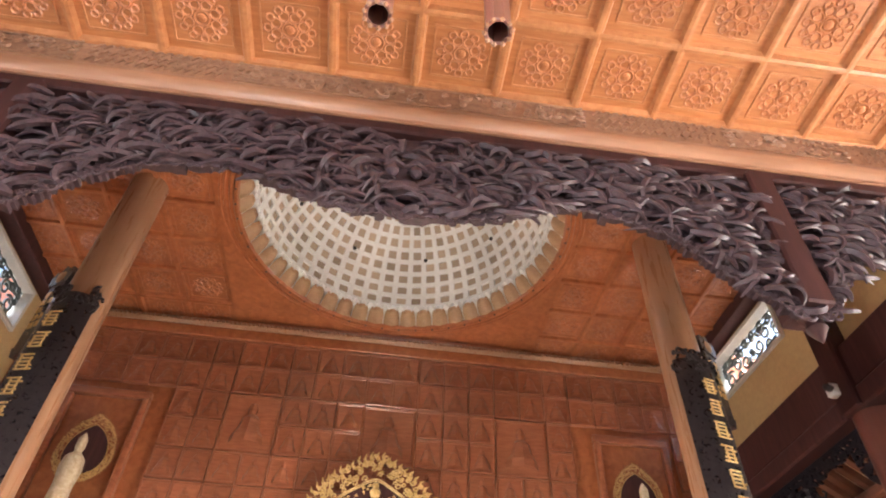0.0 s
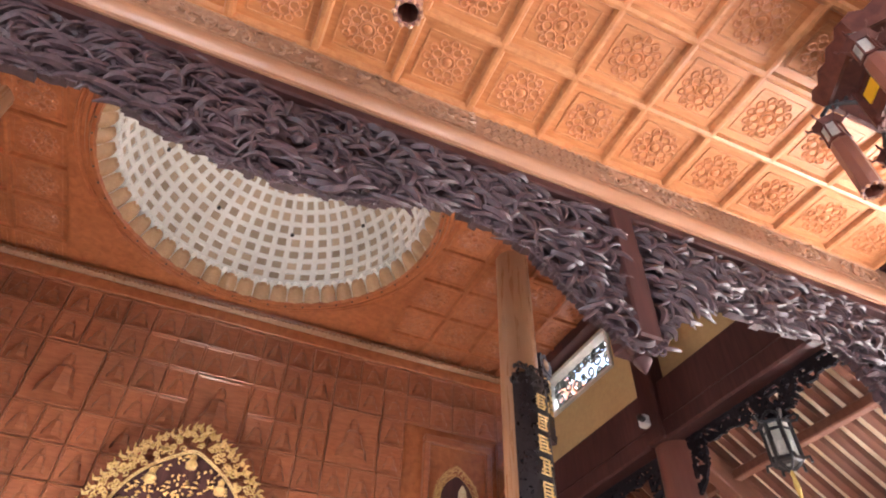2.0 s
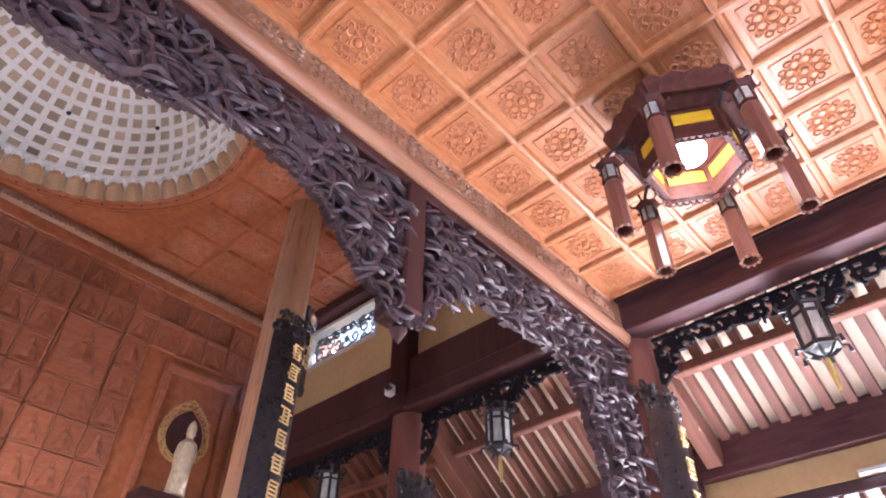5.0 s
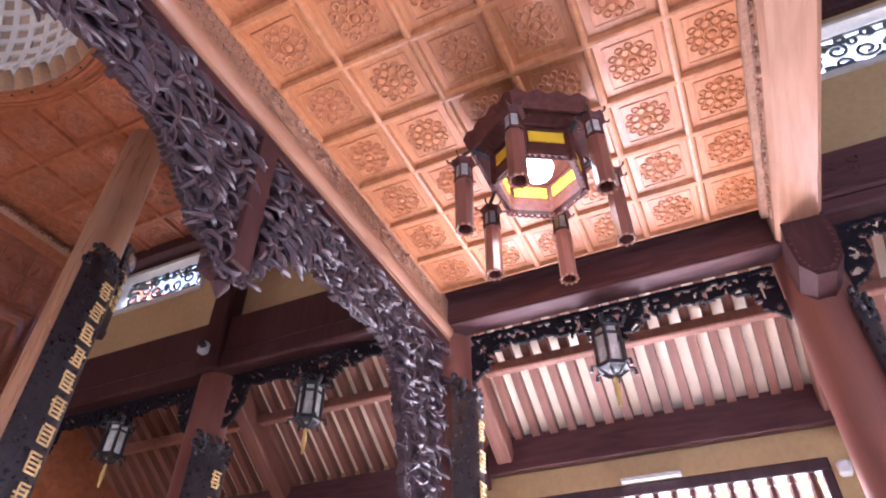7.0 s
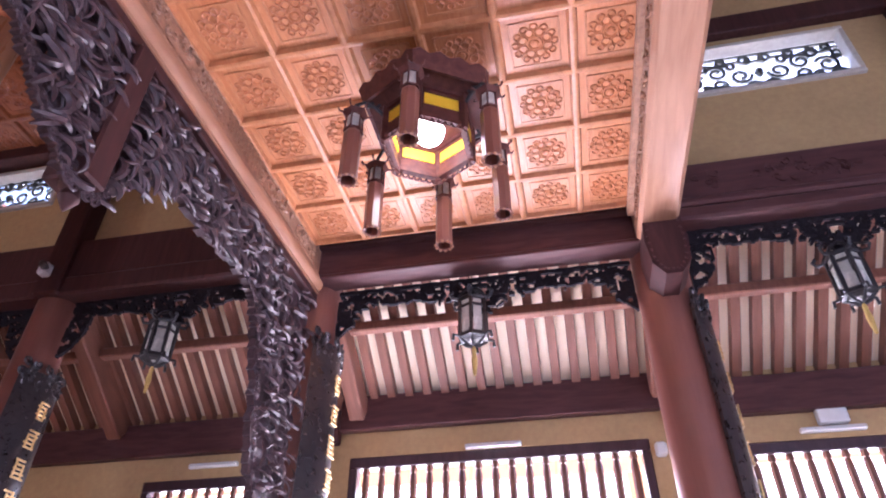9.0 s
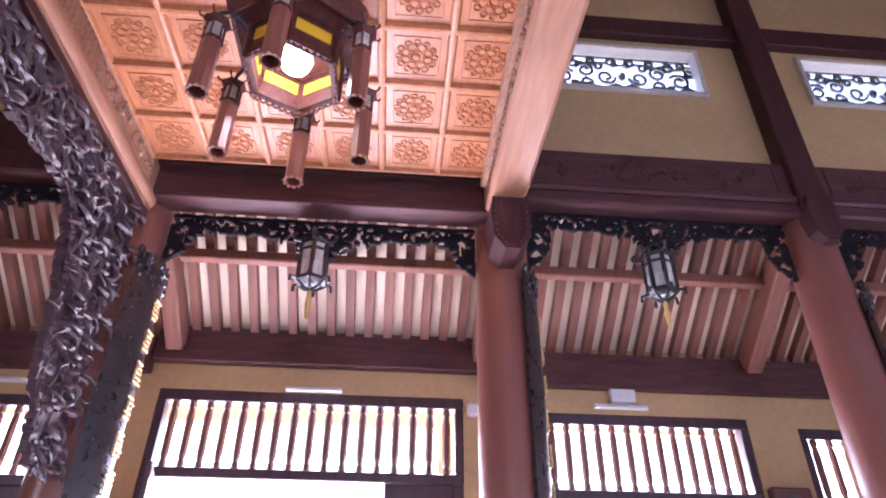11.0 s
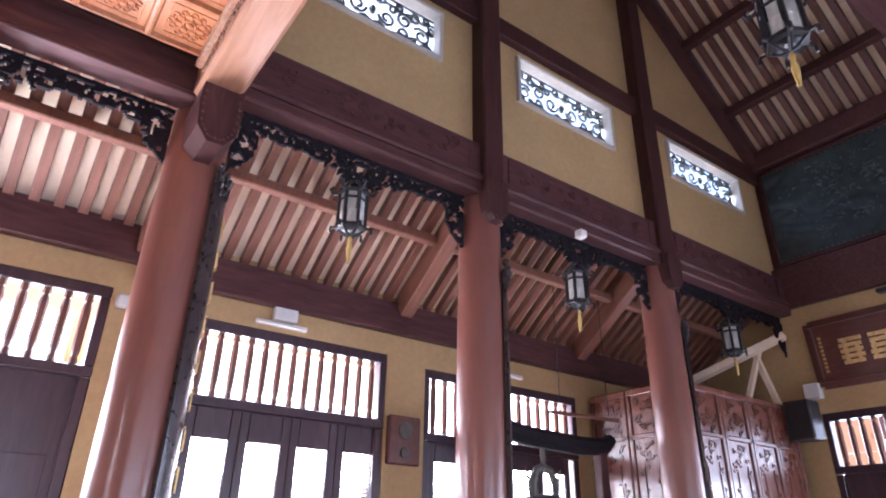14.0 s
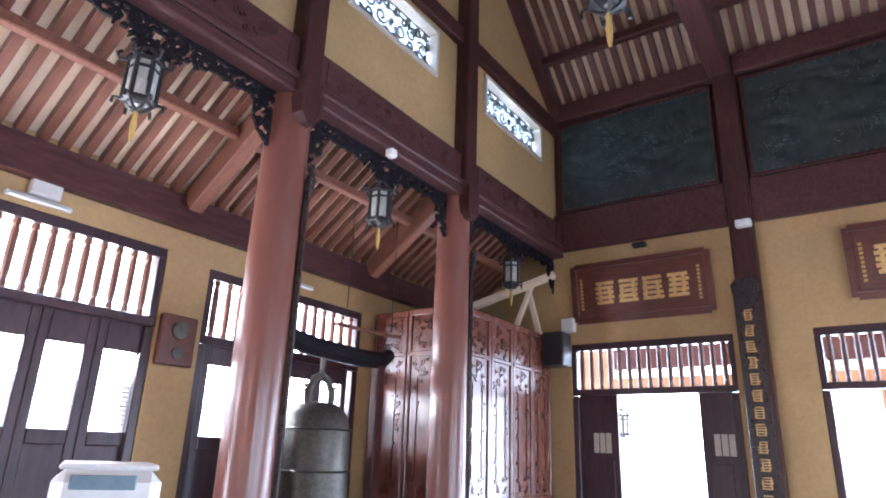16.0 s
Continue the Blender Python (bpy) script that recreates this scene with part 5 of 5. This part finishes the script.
place(mandorla(0.86, 1.0, True, "large gilt leaf-edged halo behind the main altar"), Matrix.Translation((0.08, 4.86, 3.88)))
# unseen fill lamp before the altar, brightens its wall, the haloes and dome
bulb("altar_light", (0, 3.7, 2.9), 0.3, 42, (1.0, 0.88, 0.72))
for s in (1, -1):
    place(mandorla(0.29, 0.40, False, "small gilt leaf-edged halo in a side niche"), Matrix.Translation((0.02 + s * 3.08, 4.96, 4.80)))
    st = thing("statue", "small ivory-coloured statue before a gilt halo", "statue", "altar statues", (0.02 + s * 3.08, 4.81, 4.12))
    Geo().lathe([(0.16, 0), (0.14, 0.3), (0.17, 0.5), (0.15, 0.62), (0.05, 0.7), (0.075, 0.76), (0.07, 0.86), (0.03, 0.92), (0.0, 0.95)], 14).done("form", IVORY, st, "pale gold statue form", smooth=True).scale = (0.68, 0.68, 0.9)
    sh = thing("niche_shelf", "dark wooden shelf in an altar niche", "shelf", "", (0.02 + s * 3.1, 4.96, 4.04))
    Geo().box(-0.4, 0.4, -0.2, 0.19, 0, 0.08, 0.01).done("board", W_POST, sh)
    fr = thing("altar_niche", "red-brown wooden frame of an altar niche", "frame", "altar niches", (0.02 + s * 3.15, 5.12, 3.0))
    for a, b, c, d in ((-0.47, 0.47, 2.58, 2.68), (-0.47, -0.39, 0, 2.58), (0.39, 0.47, 0, 2.58)):
        Geo().box(a, b, -0.06, 0.04, c, d, 0.012).done("frame_bar", W_ALTAR, fr)
    Geo().box(-0.39, 0.39, 0.0, 0.03, 0, 2.58, 0.004).done("back", W_ALTARC, fr)

# ---- big hexagonal hall lanterns ----


def hall_lantern():
    t = thing("hall_lantern", "large dark hexagonal hanging lantern with yellow panels and six hanging arms", "lantern", "hall lanterns")
    R = 0.26

    def hexp(r, z, off=0):
        return [(r * math.cos(radians(60 * k + off)), r * math.sin(radians(60 * k + off)), z) for k in range(6)]

    def hexring(r0, r1, z0, z1):
        g = Geo()
        vs = hexp(r0, z0) + hexp(r1, z0) + hexp(r0, z1) + hexp(r1, z1)
        fs = []
        for k in range(6):
            j = (k + 1) % 6
            fs += [(k, j, j + 6, k + 6), (k + 12, k + 18, j + 18, j + 12), (k + 6, j + 6, j + 18, k + 18), (k, k + 12, j + 12, j)]
        return g.put(vs, fs)
    # canopy against the ceiling, flared crown, body rails
    Geo().lathe([(0.05, -0.0), (0.09, -0.03), (0.05, -0.06)], 12).done("ceiling_cap", LANTERN, t)
    Geo().lathe([(0.018, -0.3), (0.018, -0.02)], 8).done("rod", IRON, t)
    g = Geo()
    for k in range(6):
        a = radians(60 * k + 30)
        out = [(-0.20, 0.0), (0.20, 0.0), (0.215, 0.10), (0.17, 0.125), (0.12, 0.10), (0.06, 0.13), (0, 0.105), (-0.06, 0.13), (-0.12, 0.10), (-0.17, 0.125), (-0.215, 0.10)]
        g.slab(out, 0.02, Matrix.Rotation(a - math.pi / 2 + math.pi, 4, "Z") @ pose(0, -0.34, -0.34, 18))
    g.done("crown", LANTERN, t, "scalloped crown boards")
    # dark roof, its wide flare partly added for the lantern's shadow on the ceiling
    Geo().lathe([(0.27, -0.335), (0.40, -0.30), (0.36, -0.22), (0.26, -0.12), (0.12, -0.05), (0.05, -0.03)], 6, turn=0.0).done("roof", LANTERN, t)
    for z0, z1 in ((-0.36, -0.33), (-0.59, -0.56)):
        hexring(R - 0.03, R + 0.012, z0, z1).done("rail", LANTERN, t)
    for k in range(6):
        a = radians(60 * k)
        b = Geo().box(-0.018, 0.018, -0.018, 0.018, -0.61, -0.33, 0.004).done("corner_post", LANTERN, t)
        b.matrix_basis = pose(R * math.cos(a), R * math.sin(a), 0, 0, 0, 60 * k)
        w = R * 0.5 - 0.02
        m = Matrix.Rotation(radians(60 * k + 30), 4, "Z")
        ap = R * math.cos(radians(30))
        q = Geo().box(ap - 0.014, ap - 0.004, -w, w, -0.56, -0.36, 0.001).done("side_board", LANTERN, t)
        q.matrix_basis = m
        q = Geo().box(ap - 0.02, ap + 0.003, -w * 0.9, w * 0.9, -0.475, -0.395, 0.001).done("yellow_panel", YPANEL, t, "bright yellow panel")
        q.matrix_basis = m
        q = Geo()
        for i in range(7):
            q.tube([(ap + 0.005, -w + 2 * w * i / 6 + a_, -0.595 + b_) for a_, b_ in ((-0.02, 0.0), (-0.008, -0.022), (0.008, -0.022), (0.02, 0.0))], 0.007, 4)
        q = q.done("apron", LANTERN, t)
        q.matrix_basis = m
    Geo().lathe([(0.0, -0.1), (0.048, -0.092), (0.078, -0.06), (0.09, -0.012), (0.08, 0.03), (0.05, 0.06), (0.028, 0.08)], 18, (0, 0, -0.43)).done("bulb", BULB, t, "lit white globe bulb", smooth=True)
    Geo().lathe([(0.012, -0.40), (0.03, -0.36), (0.012, -0.3)], 8).done("socket", IRON, t)
    for k in range(6):
        arm = Geo()
        a = radians(60 * k)
        r = 0.43
        # S-shaped iron arm out of the corner, then the small lantern and its long tube
        arm.tube([(x, 0, z) for x, z in ((0.25, -0.42), (0.32, -0.36), (0.39, -0.34), (0.43, -0.38), (0.43, -0.42))], 0.012, 6)
        arm.tube([(0.33 + x, 0, -0.33 + z) for x, _, z in spiral(0, 0, 0.05, 0.012, -1, 1.3, 10)], 0.009, 5)
        arm.tube([(0.47 + x, 0, -0.44 + z) for x, _, z in spiral(0, 0, 0.035, 0.01, 3, 1.2, 8)], 0.008, 5)
        a1 = arm.done("arm", IRON, t, "scrolled iron arm", smooth=True)
        a1.matrix_basis = Matrix.Rotation(a, 4, "Z")
        g = Geo()
        g.lathe([(0.02, -0.42), (0.075, -0.455), (0.06, -0.47), (0.05, -0.48)], 6, (r, 0, 0))
        g.lathe([(0.055, -0.60), (0.055, -0.585), (0.045, -0.58)], 6, (r, 0, 0))
        for q in range(6):
            b = radians(60 * q)
            g.tube([(r + 0.045 * math.cos(b), 0.045 * math.sin(b), -0.475), (r + 0.048 * math.cos(b), 0.048 * math.sin(b), -0.585)], 0.006, 4)
            g.tube([(r + 0.06 * math.cos(b), 0.06 * math.sin(b), -0.455), (r + 0.09 * math.cos(b), 0.09 * math.sin(b), -0.45), (r + 0.095 * math.cos(b), 0.095 * math.sin(b), -0.43)], 0.006, 4)
        c = g.done("small_lantern", LANTERN, t)
        c.matrix_basis = Matrix.Rotation(a, 4, "Z")
        gl = Geo().lathe([(0.04, -0.585), (0.04, -0.475)], 6, (r, 0, 0), cap=False).done("glass", PAPER, c, "pale glass sides")
        tb = Geo().lathe([(0.045, -0.60), (0.05, -0.62), (0.05, -0.93), (0.054, -0.945), (0.05, -0.95), (0.04, -0.945), (0.036, -0.80), (0.0, -0.79)], 8, (r, 0, 0), cap=False).done("tube", W_COL, t, "long hollow wooden tube", smooth=False)
        rim = Geo()
        for q in range(10):
            b = radians(36 * q)
            rim.lathe([(0.0, -0.012), (0.011, 0.0), (0.0, 0.012)], 5, (r + 0.049 * math.cos(b), 0.049 * math.sin(b), -0.948), cap=False)
        rim.done("rim", W_PEACH, tb, "scalloped pale rim")
        tb.matrix_basis = Matrix.Rotation(a, 4, "Z")
    return t


hl = place(hall_lantern(), Matrix.Translation((2.62, -1.29, 4.85)))
copy_thing(hl, Matrix.Translation((0.06, -1.2, 4.85)))
copy_thing(hl, Matrix.Translation((-2.5, -1.25, 4.85)))
for x, y in ((2.62, -1.29), (0.06, -1.2), (-2.5, -1.25)):
    bulb("lantern_bulb", (x, y, 4.22), 0.05, 1.0)

# ---- small lanterns in the arcade ----


def small_lantern(up=0.72):
    t = thing("hanging_lantern", "small black hexagonal hanging lantern with painted glass and a yellow tassel", "lantern", "arcade lanterns")
    g = Geo()
    g.lathe([(0.02, 0.31), (0.05, 0.29), (0.055, 0.27), (0.02, 0.262)], 6)
    g.lathe([(0.125, 0.19), (0.132, 0.175), (0.125, 0.16), (0.105, 0.16), (0.105, 0.185)], 6)
    g.lathe([(0.1, -0.175), (0.125, -0.165), (0.125, -0.135), (0.1, -0.13)], 6)
    g.lathe([(0.115, 0.095), (0.119, 0.105), (0.115, 0.115)], 6)
    for q in range(6):
        b = radians(60 * q)
        c, s = math.cos(b), math.sin(b)
        g.tube([(0.114 * c, 0.114 * s, 0.17), (0.114 * c, 0.114 * s, -0.15)], 0.015, 4)
        g.tube([(0.125 * c, 0.125 * s, 0.18), (0.09 * c, 0.09 * s, 0.24), (0.04 * c, 0.04 * s, 0.28)], 0.014, 5)
        g.tube([(0.11 * c, 0.11 * s, 0.17), (0.175 * c, 0.175 * s, 0.165), (0.195 * c, 0.195 * s, 0.205), (0.165 * c, 0.165 * s, 0.23)], 0.014, 5)
        g.tube([(0.11 * c, 0.11 * s, -0.15), (0.165 * c, 0.165 * s, -0.15), (0.17 * c, 0.17 * s, -0.2)], 0.013, 5)
        g.tube([(0.11 * c, 0.11 * s, -0.165), (0.05 * c, 0.05 * s, -0.21), (0.0, 0.0, -0.22)], 0.012, 4)
    g.done("frame", IRON, t)
    for q in range(6):
        b = radians(60 * q + 30)
        pane = Geo().box(-0.034, 0.034, -0.003, 0.003, -0.125, 0.09, 0.0).done("pane", PAPER, t, "painted glass pane")
        pane.matrix_basis = pose(0.093 * math.cos(b), 0.093 * math.sin(b), 0, 0, 0, 60 * q + 120)
        pane = Geo().box(-0.034, 0.034, -0.003, 0.003, 0.12, 0.155, 0.0).done("upper_pane", PAPER, t, "painted glass pane")
        pane.matrix_basis = pose(0.093 * math.cos(b), 0.093 * math.sin(b), 0, 0, 0, 60 * q + 120)
    Geo().lathe([(0.098, -0.135), (0.0, -0.19)], 6, cap=False).done("bottom_glass", PAPER, t)
    Geo().lathe([(0.004, 0.3), (0.004, up)], 6).done("chain", IRON, t)
    Geo().lathe([(0.006, -0.22), (0.02, -0.26), (0.014, -0.28), (0.024, -0.34), (0.012, -0.46), (0.0, -0.47)], 10).done("tassel", TASSEL, t, "yellow tassel", smooth=True)
    return t


sl = place(small_lantern(), Matrix.Translation((4.46, -1.24, 4.20)))
for y, z in ((-4.0, 4.25), (-6.7, 4.22), (-9.58, 4.22), (1.51, 4.30), (3.97, 4.36)):
    copy_thing(sl, Matrix.Translation((4.46, y, z)))
copy_thing(sl, Matrix.Translation((4.35, -13.5, 2.36)))
big_one = tagged(small_lantern(1.4), "black hexagonal hanging lantern with painted glass under the tie beam", "lantern")
place(big_one, Matrix.Translation((1.66, -6.05, 5.36)) @ Matrix.Scale(1.3, 4))

# ---- fittings on the side wall ----
for y, z in ((-1.18, 3.69), (-4.05, 3.63), (-6.9, 3.6), (1.6, 3.68)):
    p = thing("tube_lamp", "white fluorescent tube lamp on the side wall", "lamp", "tube lamps", (5.86, y, z))
    Geo().box(-0.02, 0.03, -0.26, 0.26, -0.02, 0.025, 0.008).done("batten", PLASTIC, p)
    Geo().tube([(-0.03, -0.24, -0.01), (-0.03, 0.24, -0.01)], 0.014, 8).done("tube", PLASTIC, p, smooth=True)
p = thing("junction_box", "white plastic box above the tube lamp", "junction box", "", (5.86, -4.07, 3.67))
Geo().box(-0.05, 0.03, -0.12, 0.12, 0, 0.15, 0.01).done("body", PLASTIC, p)
p = thing("wall_sensor", "small white plastic sensor on the wall beside the transom", "sensor", "", (5.87, -2.64, 3.55))
Geo().box(-0.06, 0.03, -0.05, 0.05, -0.06, 0.06, 0.02).done("body", PLASTIC, p)
p = thing("wall_clock", "dark wooden wall clock with two round dials", "clock", "", (5.87, -5.485, 2.46))
Geo().box(-0.05, 0.03, -0.19, 0.19, 0, 0.48, 0.015).done("case", PLAQUE, p)
for z, r in ((0.34, 0.085), (0.12, 0.055)):
    d = Geo().lathe([(r, 0), (r, 0.012), (r * 0.85, 0.016), (0, 0.014)], 20).done("dial", BRONZE, p, "round dial", smooth=True)
    d.matrix_basis = pose(-0.05, 0, z, 0, -90, 0)
p = thing("camera_dome", "small white surveillance camera on the arcade beam", "camera", "security cameras", (4.21, -6.54, 4.74))
Geo().box(-0.05, 0.05, -0.05, 0.05, -0.06, 0.03, 0.015).done("body", PLASTIC, p)
p = thing("camera_dome", "small white surveillance camera on the front wall post", "camera", "security cameras", (1.57, -10.75, 4.83))
Geo().box(-0.1, 0.1, -0.06, 0.06, -0.05, 0.05, 0.015).done("body", PLASTIC, p)
p = thing("camera_dome", "small grey surveillance camera on the arcade post beside the altar", "camera", "security cameras", (4.17, 2.72, 5.04))
Geo().box(-0.05, 0.05, -0.05, 0.05, -0.07, 0.06, 0.02).done("body", PLASTIC, p)
Geo().lathe([(0.035, 0.0), (0.035, 0.09), (0.02, 0.1)], 10).done("lens", IRON, p).matrix_basis = pose(-0.03, -0.02, 0, 0, -100, 30)
p = thing("wall_spotlight", "small dark spotlight above the plaque", "spotlight", "", (3.02, -10.88, 4.8))
Geo().box(-0.1, 0.1, -0.06, 0.06, -0.03, 0.03, 0.012).done("body", IRON, p)
p = thing("loudspeaker", "black box loudspeaker by the wall corner", "loudspeaker", "", (4.3, -10.7, 3.05))
Geo().box(-0.17, 0.17, -0.15, 0.15, 0, 0.5, 0.02).done("cabinet", IRON, p)
Geo().box(-0.03, 0.03, -0.3, -0.14, 0.1, 0.4, 0.01).done("bracket", IRON, p)
p = thing("junction_box", "white plastic box in the wall corner", "junction box", "", (4.2, -10.92, 3.6))
Geo().box(-0.1, 0.1, -0.08, 0.05, 0, 0.2, 0.01).done("body", PLASTIC, p)

# ---- bronze bell on its stand ----
p = thing("temple_bell", "large patinated bronze temple bell hanging from a beam", "bell", "", (5.2, -6.8, 0))
Geo().lathe([(0.40, 0.9), (0.41, 0.95), (0.375, 1.1), (0.35, 1.5), (0.34, 1.9), (0.30, 2.1), (0.2, 2.2), (0.05, 2.23), (0.0, 2.23)], 32, cap=False).done("body", BRONZE, p, smooth=True)
g = Geo()
for z in (1.15, 1.55, 1.95):
    g.lathe([(0.36 if z > 1.3 else 0.385, z - 0.012), (0.385 if z > 1.3 else 0.4, z), (0.36 if z > 1.3 else 0.385, z + 0.012)], 32, cap=False)
g.done("bands", BRONZE, p, smooth=True)
g = Geo()
for s in (1, -1):
    g.tube([(0, s * 0.16, 2.18), (0, s * 0.17, 2.33), (0, s * 0.1, 2.46), (0, 0, 2.5)], [0.04, 0.045, 0.04, 0.035], 8)
    for k in range(4):
        g.tube([(0, s * (0.17 + 0.02 * k), 2.25 + 0.06 * k), (0, s * (0.24 + 0.005 * k), 2.28 + 0.07 * k)], [0.02, 0.004], 5)
g.tube([(0, 0, 2.5), (0, 0, 2.72)], 0.03, 8)
g.done("crown_loop", BRONZE, p, "dragon-shaped loop", smooth=True)
p = thing("bell_stand", "dark timber bell stand with an upswept beam", "bell stand", "", (5.2, -6.95, 0))
Geo().tube([(0, -0.95, 2.88), (0, -0.8, 2.78), (0, -0.4, 2.76), (0, 0.3, 2.78), (0, 0.6, 2.82), (0, 0.75, 2.9)], [0.07, 0.1, 0.105, 0.105, 0.1, 0.07], 8).done("beam", FRET, p, smooth=True)
for y in (-0.75, 0.75):
    Geo().box(-0.06, 0.06, y - 0.06, y + 0.06, 0, 2.76, 0.015).done("post", W_POST, p)
    Geo().box(-0.35, 0.35, y - 0.07, y + 0.07, 0, 0.12, 0.02).done("foot", W_POST, p)
p = thing("striking_rod", "slim red-brown rod hung beside the bell", "rod", "", (5.2, -7.5, 3.08))
Geo().tube([(0, 0.55, 0), (0, -0.55, 0.03)], 0.022, 8).done("rod", W_RAFTER, p)
for y in (0.4, -0.4):
    Geo().tube([(0, y, 0), (0, y, 1.72)], 0.006, 5).done("cord", IRON, p)

# ---- carved screens in the corner ----


def screen(w, label):
    """A tall carved screen panel of width w about x = 0, face to -y."""
    t = thing("carved_screen", label, "screen", "carved screens")
    h = 3.52
    for a, b, c, d in ((-w / 2, w / 2, h - 0.08, h), (-w / 2, w / 2, 2.92, 2.98), (-w / 2, w / 2, 1.2, 1.26), (-w / 2, w / 2, 0, 0.1), (-w / 2, -w / 2 + 0.06, 0.1, h - 0.08), (w / 2 - 0.06, w / 2, 0.1, h - 0.08)):
        Geo().box(a, b, -0.03, 0.03, c, d, 0.01).done("rail", SCREEN, t)
    Geo().box(-w / 2 + 0.06, w / 2 - 0.06, -0.006, 0.012, 0.1, h - 0.08, 0.002).done("board", SCREEN, t)
    g = Geo()
    rng = random.Random(int(w * 1000))
    for k in range(110):
        x = rng.uniform(-w / 2 + 0.1, w / 2 - 0.1)
        z = rng.uniform(3.02, h - 0.075) if k < 35 else rng.uniform(1.3, 2.88)
        if k >= 35 and abs(x) < w * 0.18 and 1.5 < z < 2.6:
            continue
        r = rng.uniform(0.02, 0.045)
        g.tube([(a, -0.012, c) for a, _, c in spiral(x, z, r, r * 0.3, rng.uniform(0, 6.3), rng.choice((-1, 1)), 7)], 0.010, 4)
    for s in (1, -1):
        g.tube([(s * w * 0.2, -0.01, 1.45), (s * w * 0.2, -0.01, 2.65)], 0.012, 4)
    g.done("carving", SCREEN, t, "carved scrollwork")
    return t


for k in range(4):
    place(screen(0.58, "tall glossy red-brown carved wooden screen panel"), Matrix.Translation((4.5, -8.78 - 0.585 * k, 0)) @ EASTF)
for k in range(2):
    place(screen(0.56, "tall glossy red-brown carved wooden screen panel"), Matrix.Translation((5.56 - 0.57 * k, -8.35, 0)) @ SOUTHF)

# ---- air cooler ----
p = thing("air_cooler", "white plastic air cooler with a grey control panel", "air cooler", "", (3.55, -3.72, 0))
Geo().box(-0.30, 0.30, -0.22, 0.22, 0.12, 1.63, 0.05).done("body", PLASTIC, p)
Geo().box(-0.26, 0.26, -0.2, 0.2, 1.63, 1.655, 0.01).done("top", PLASTIC, p)
g = Geo()
for k in range(9):
    g.box(-0.315, -0.295, -0.17, 0.17, 1.05 + 0.045 * k, 1.065 + 0.045 * k, 0.003)
for k in range(8):
    g.box(-0.318, -0.30, -0.16 + 0.044 * k, -0.15 + 0.044 * k, 1.03, 1.43, 0.003)
g.done("grille", GREYP, p, "grey louvred grille")
Geo().box(-0.312, -0.296, -0.11, 0.15, 1.55, 1.61, 0.004).done("control_panel", GREYP, p, "blue-grey control panel")
for a in (-0.24, 0.24):
    for b in (-0.16, 0.16):
        Geo().lathe([(0.03, 0), (0.045, 0.03), (0.045, 0.08), (0.02, 0.12)], 10, (a, b, 0)).done("caster", IRON, p)
p.matrix_world = Matrix.Translation((3.42, -3.72, 0)) @ pose(0, 0, 0, 0, 0, -27)
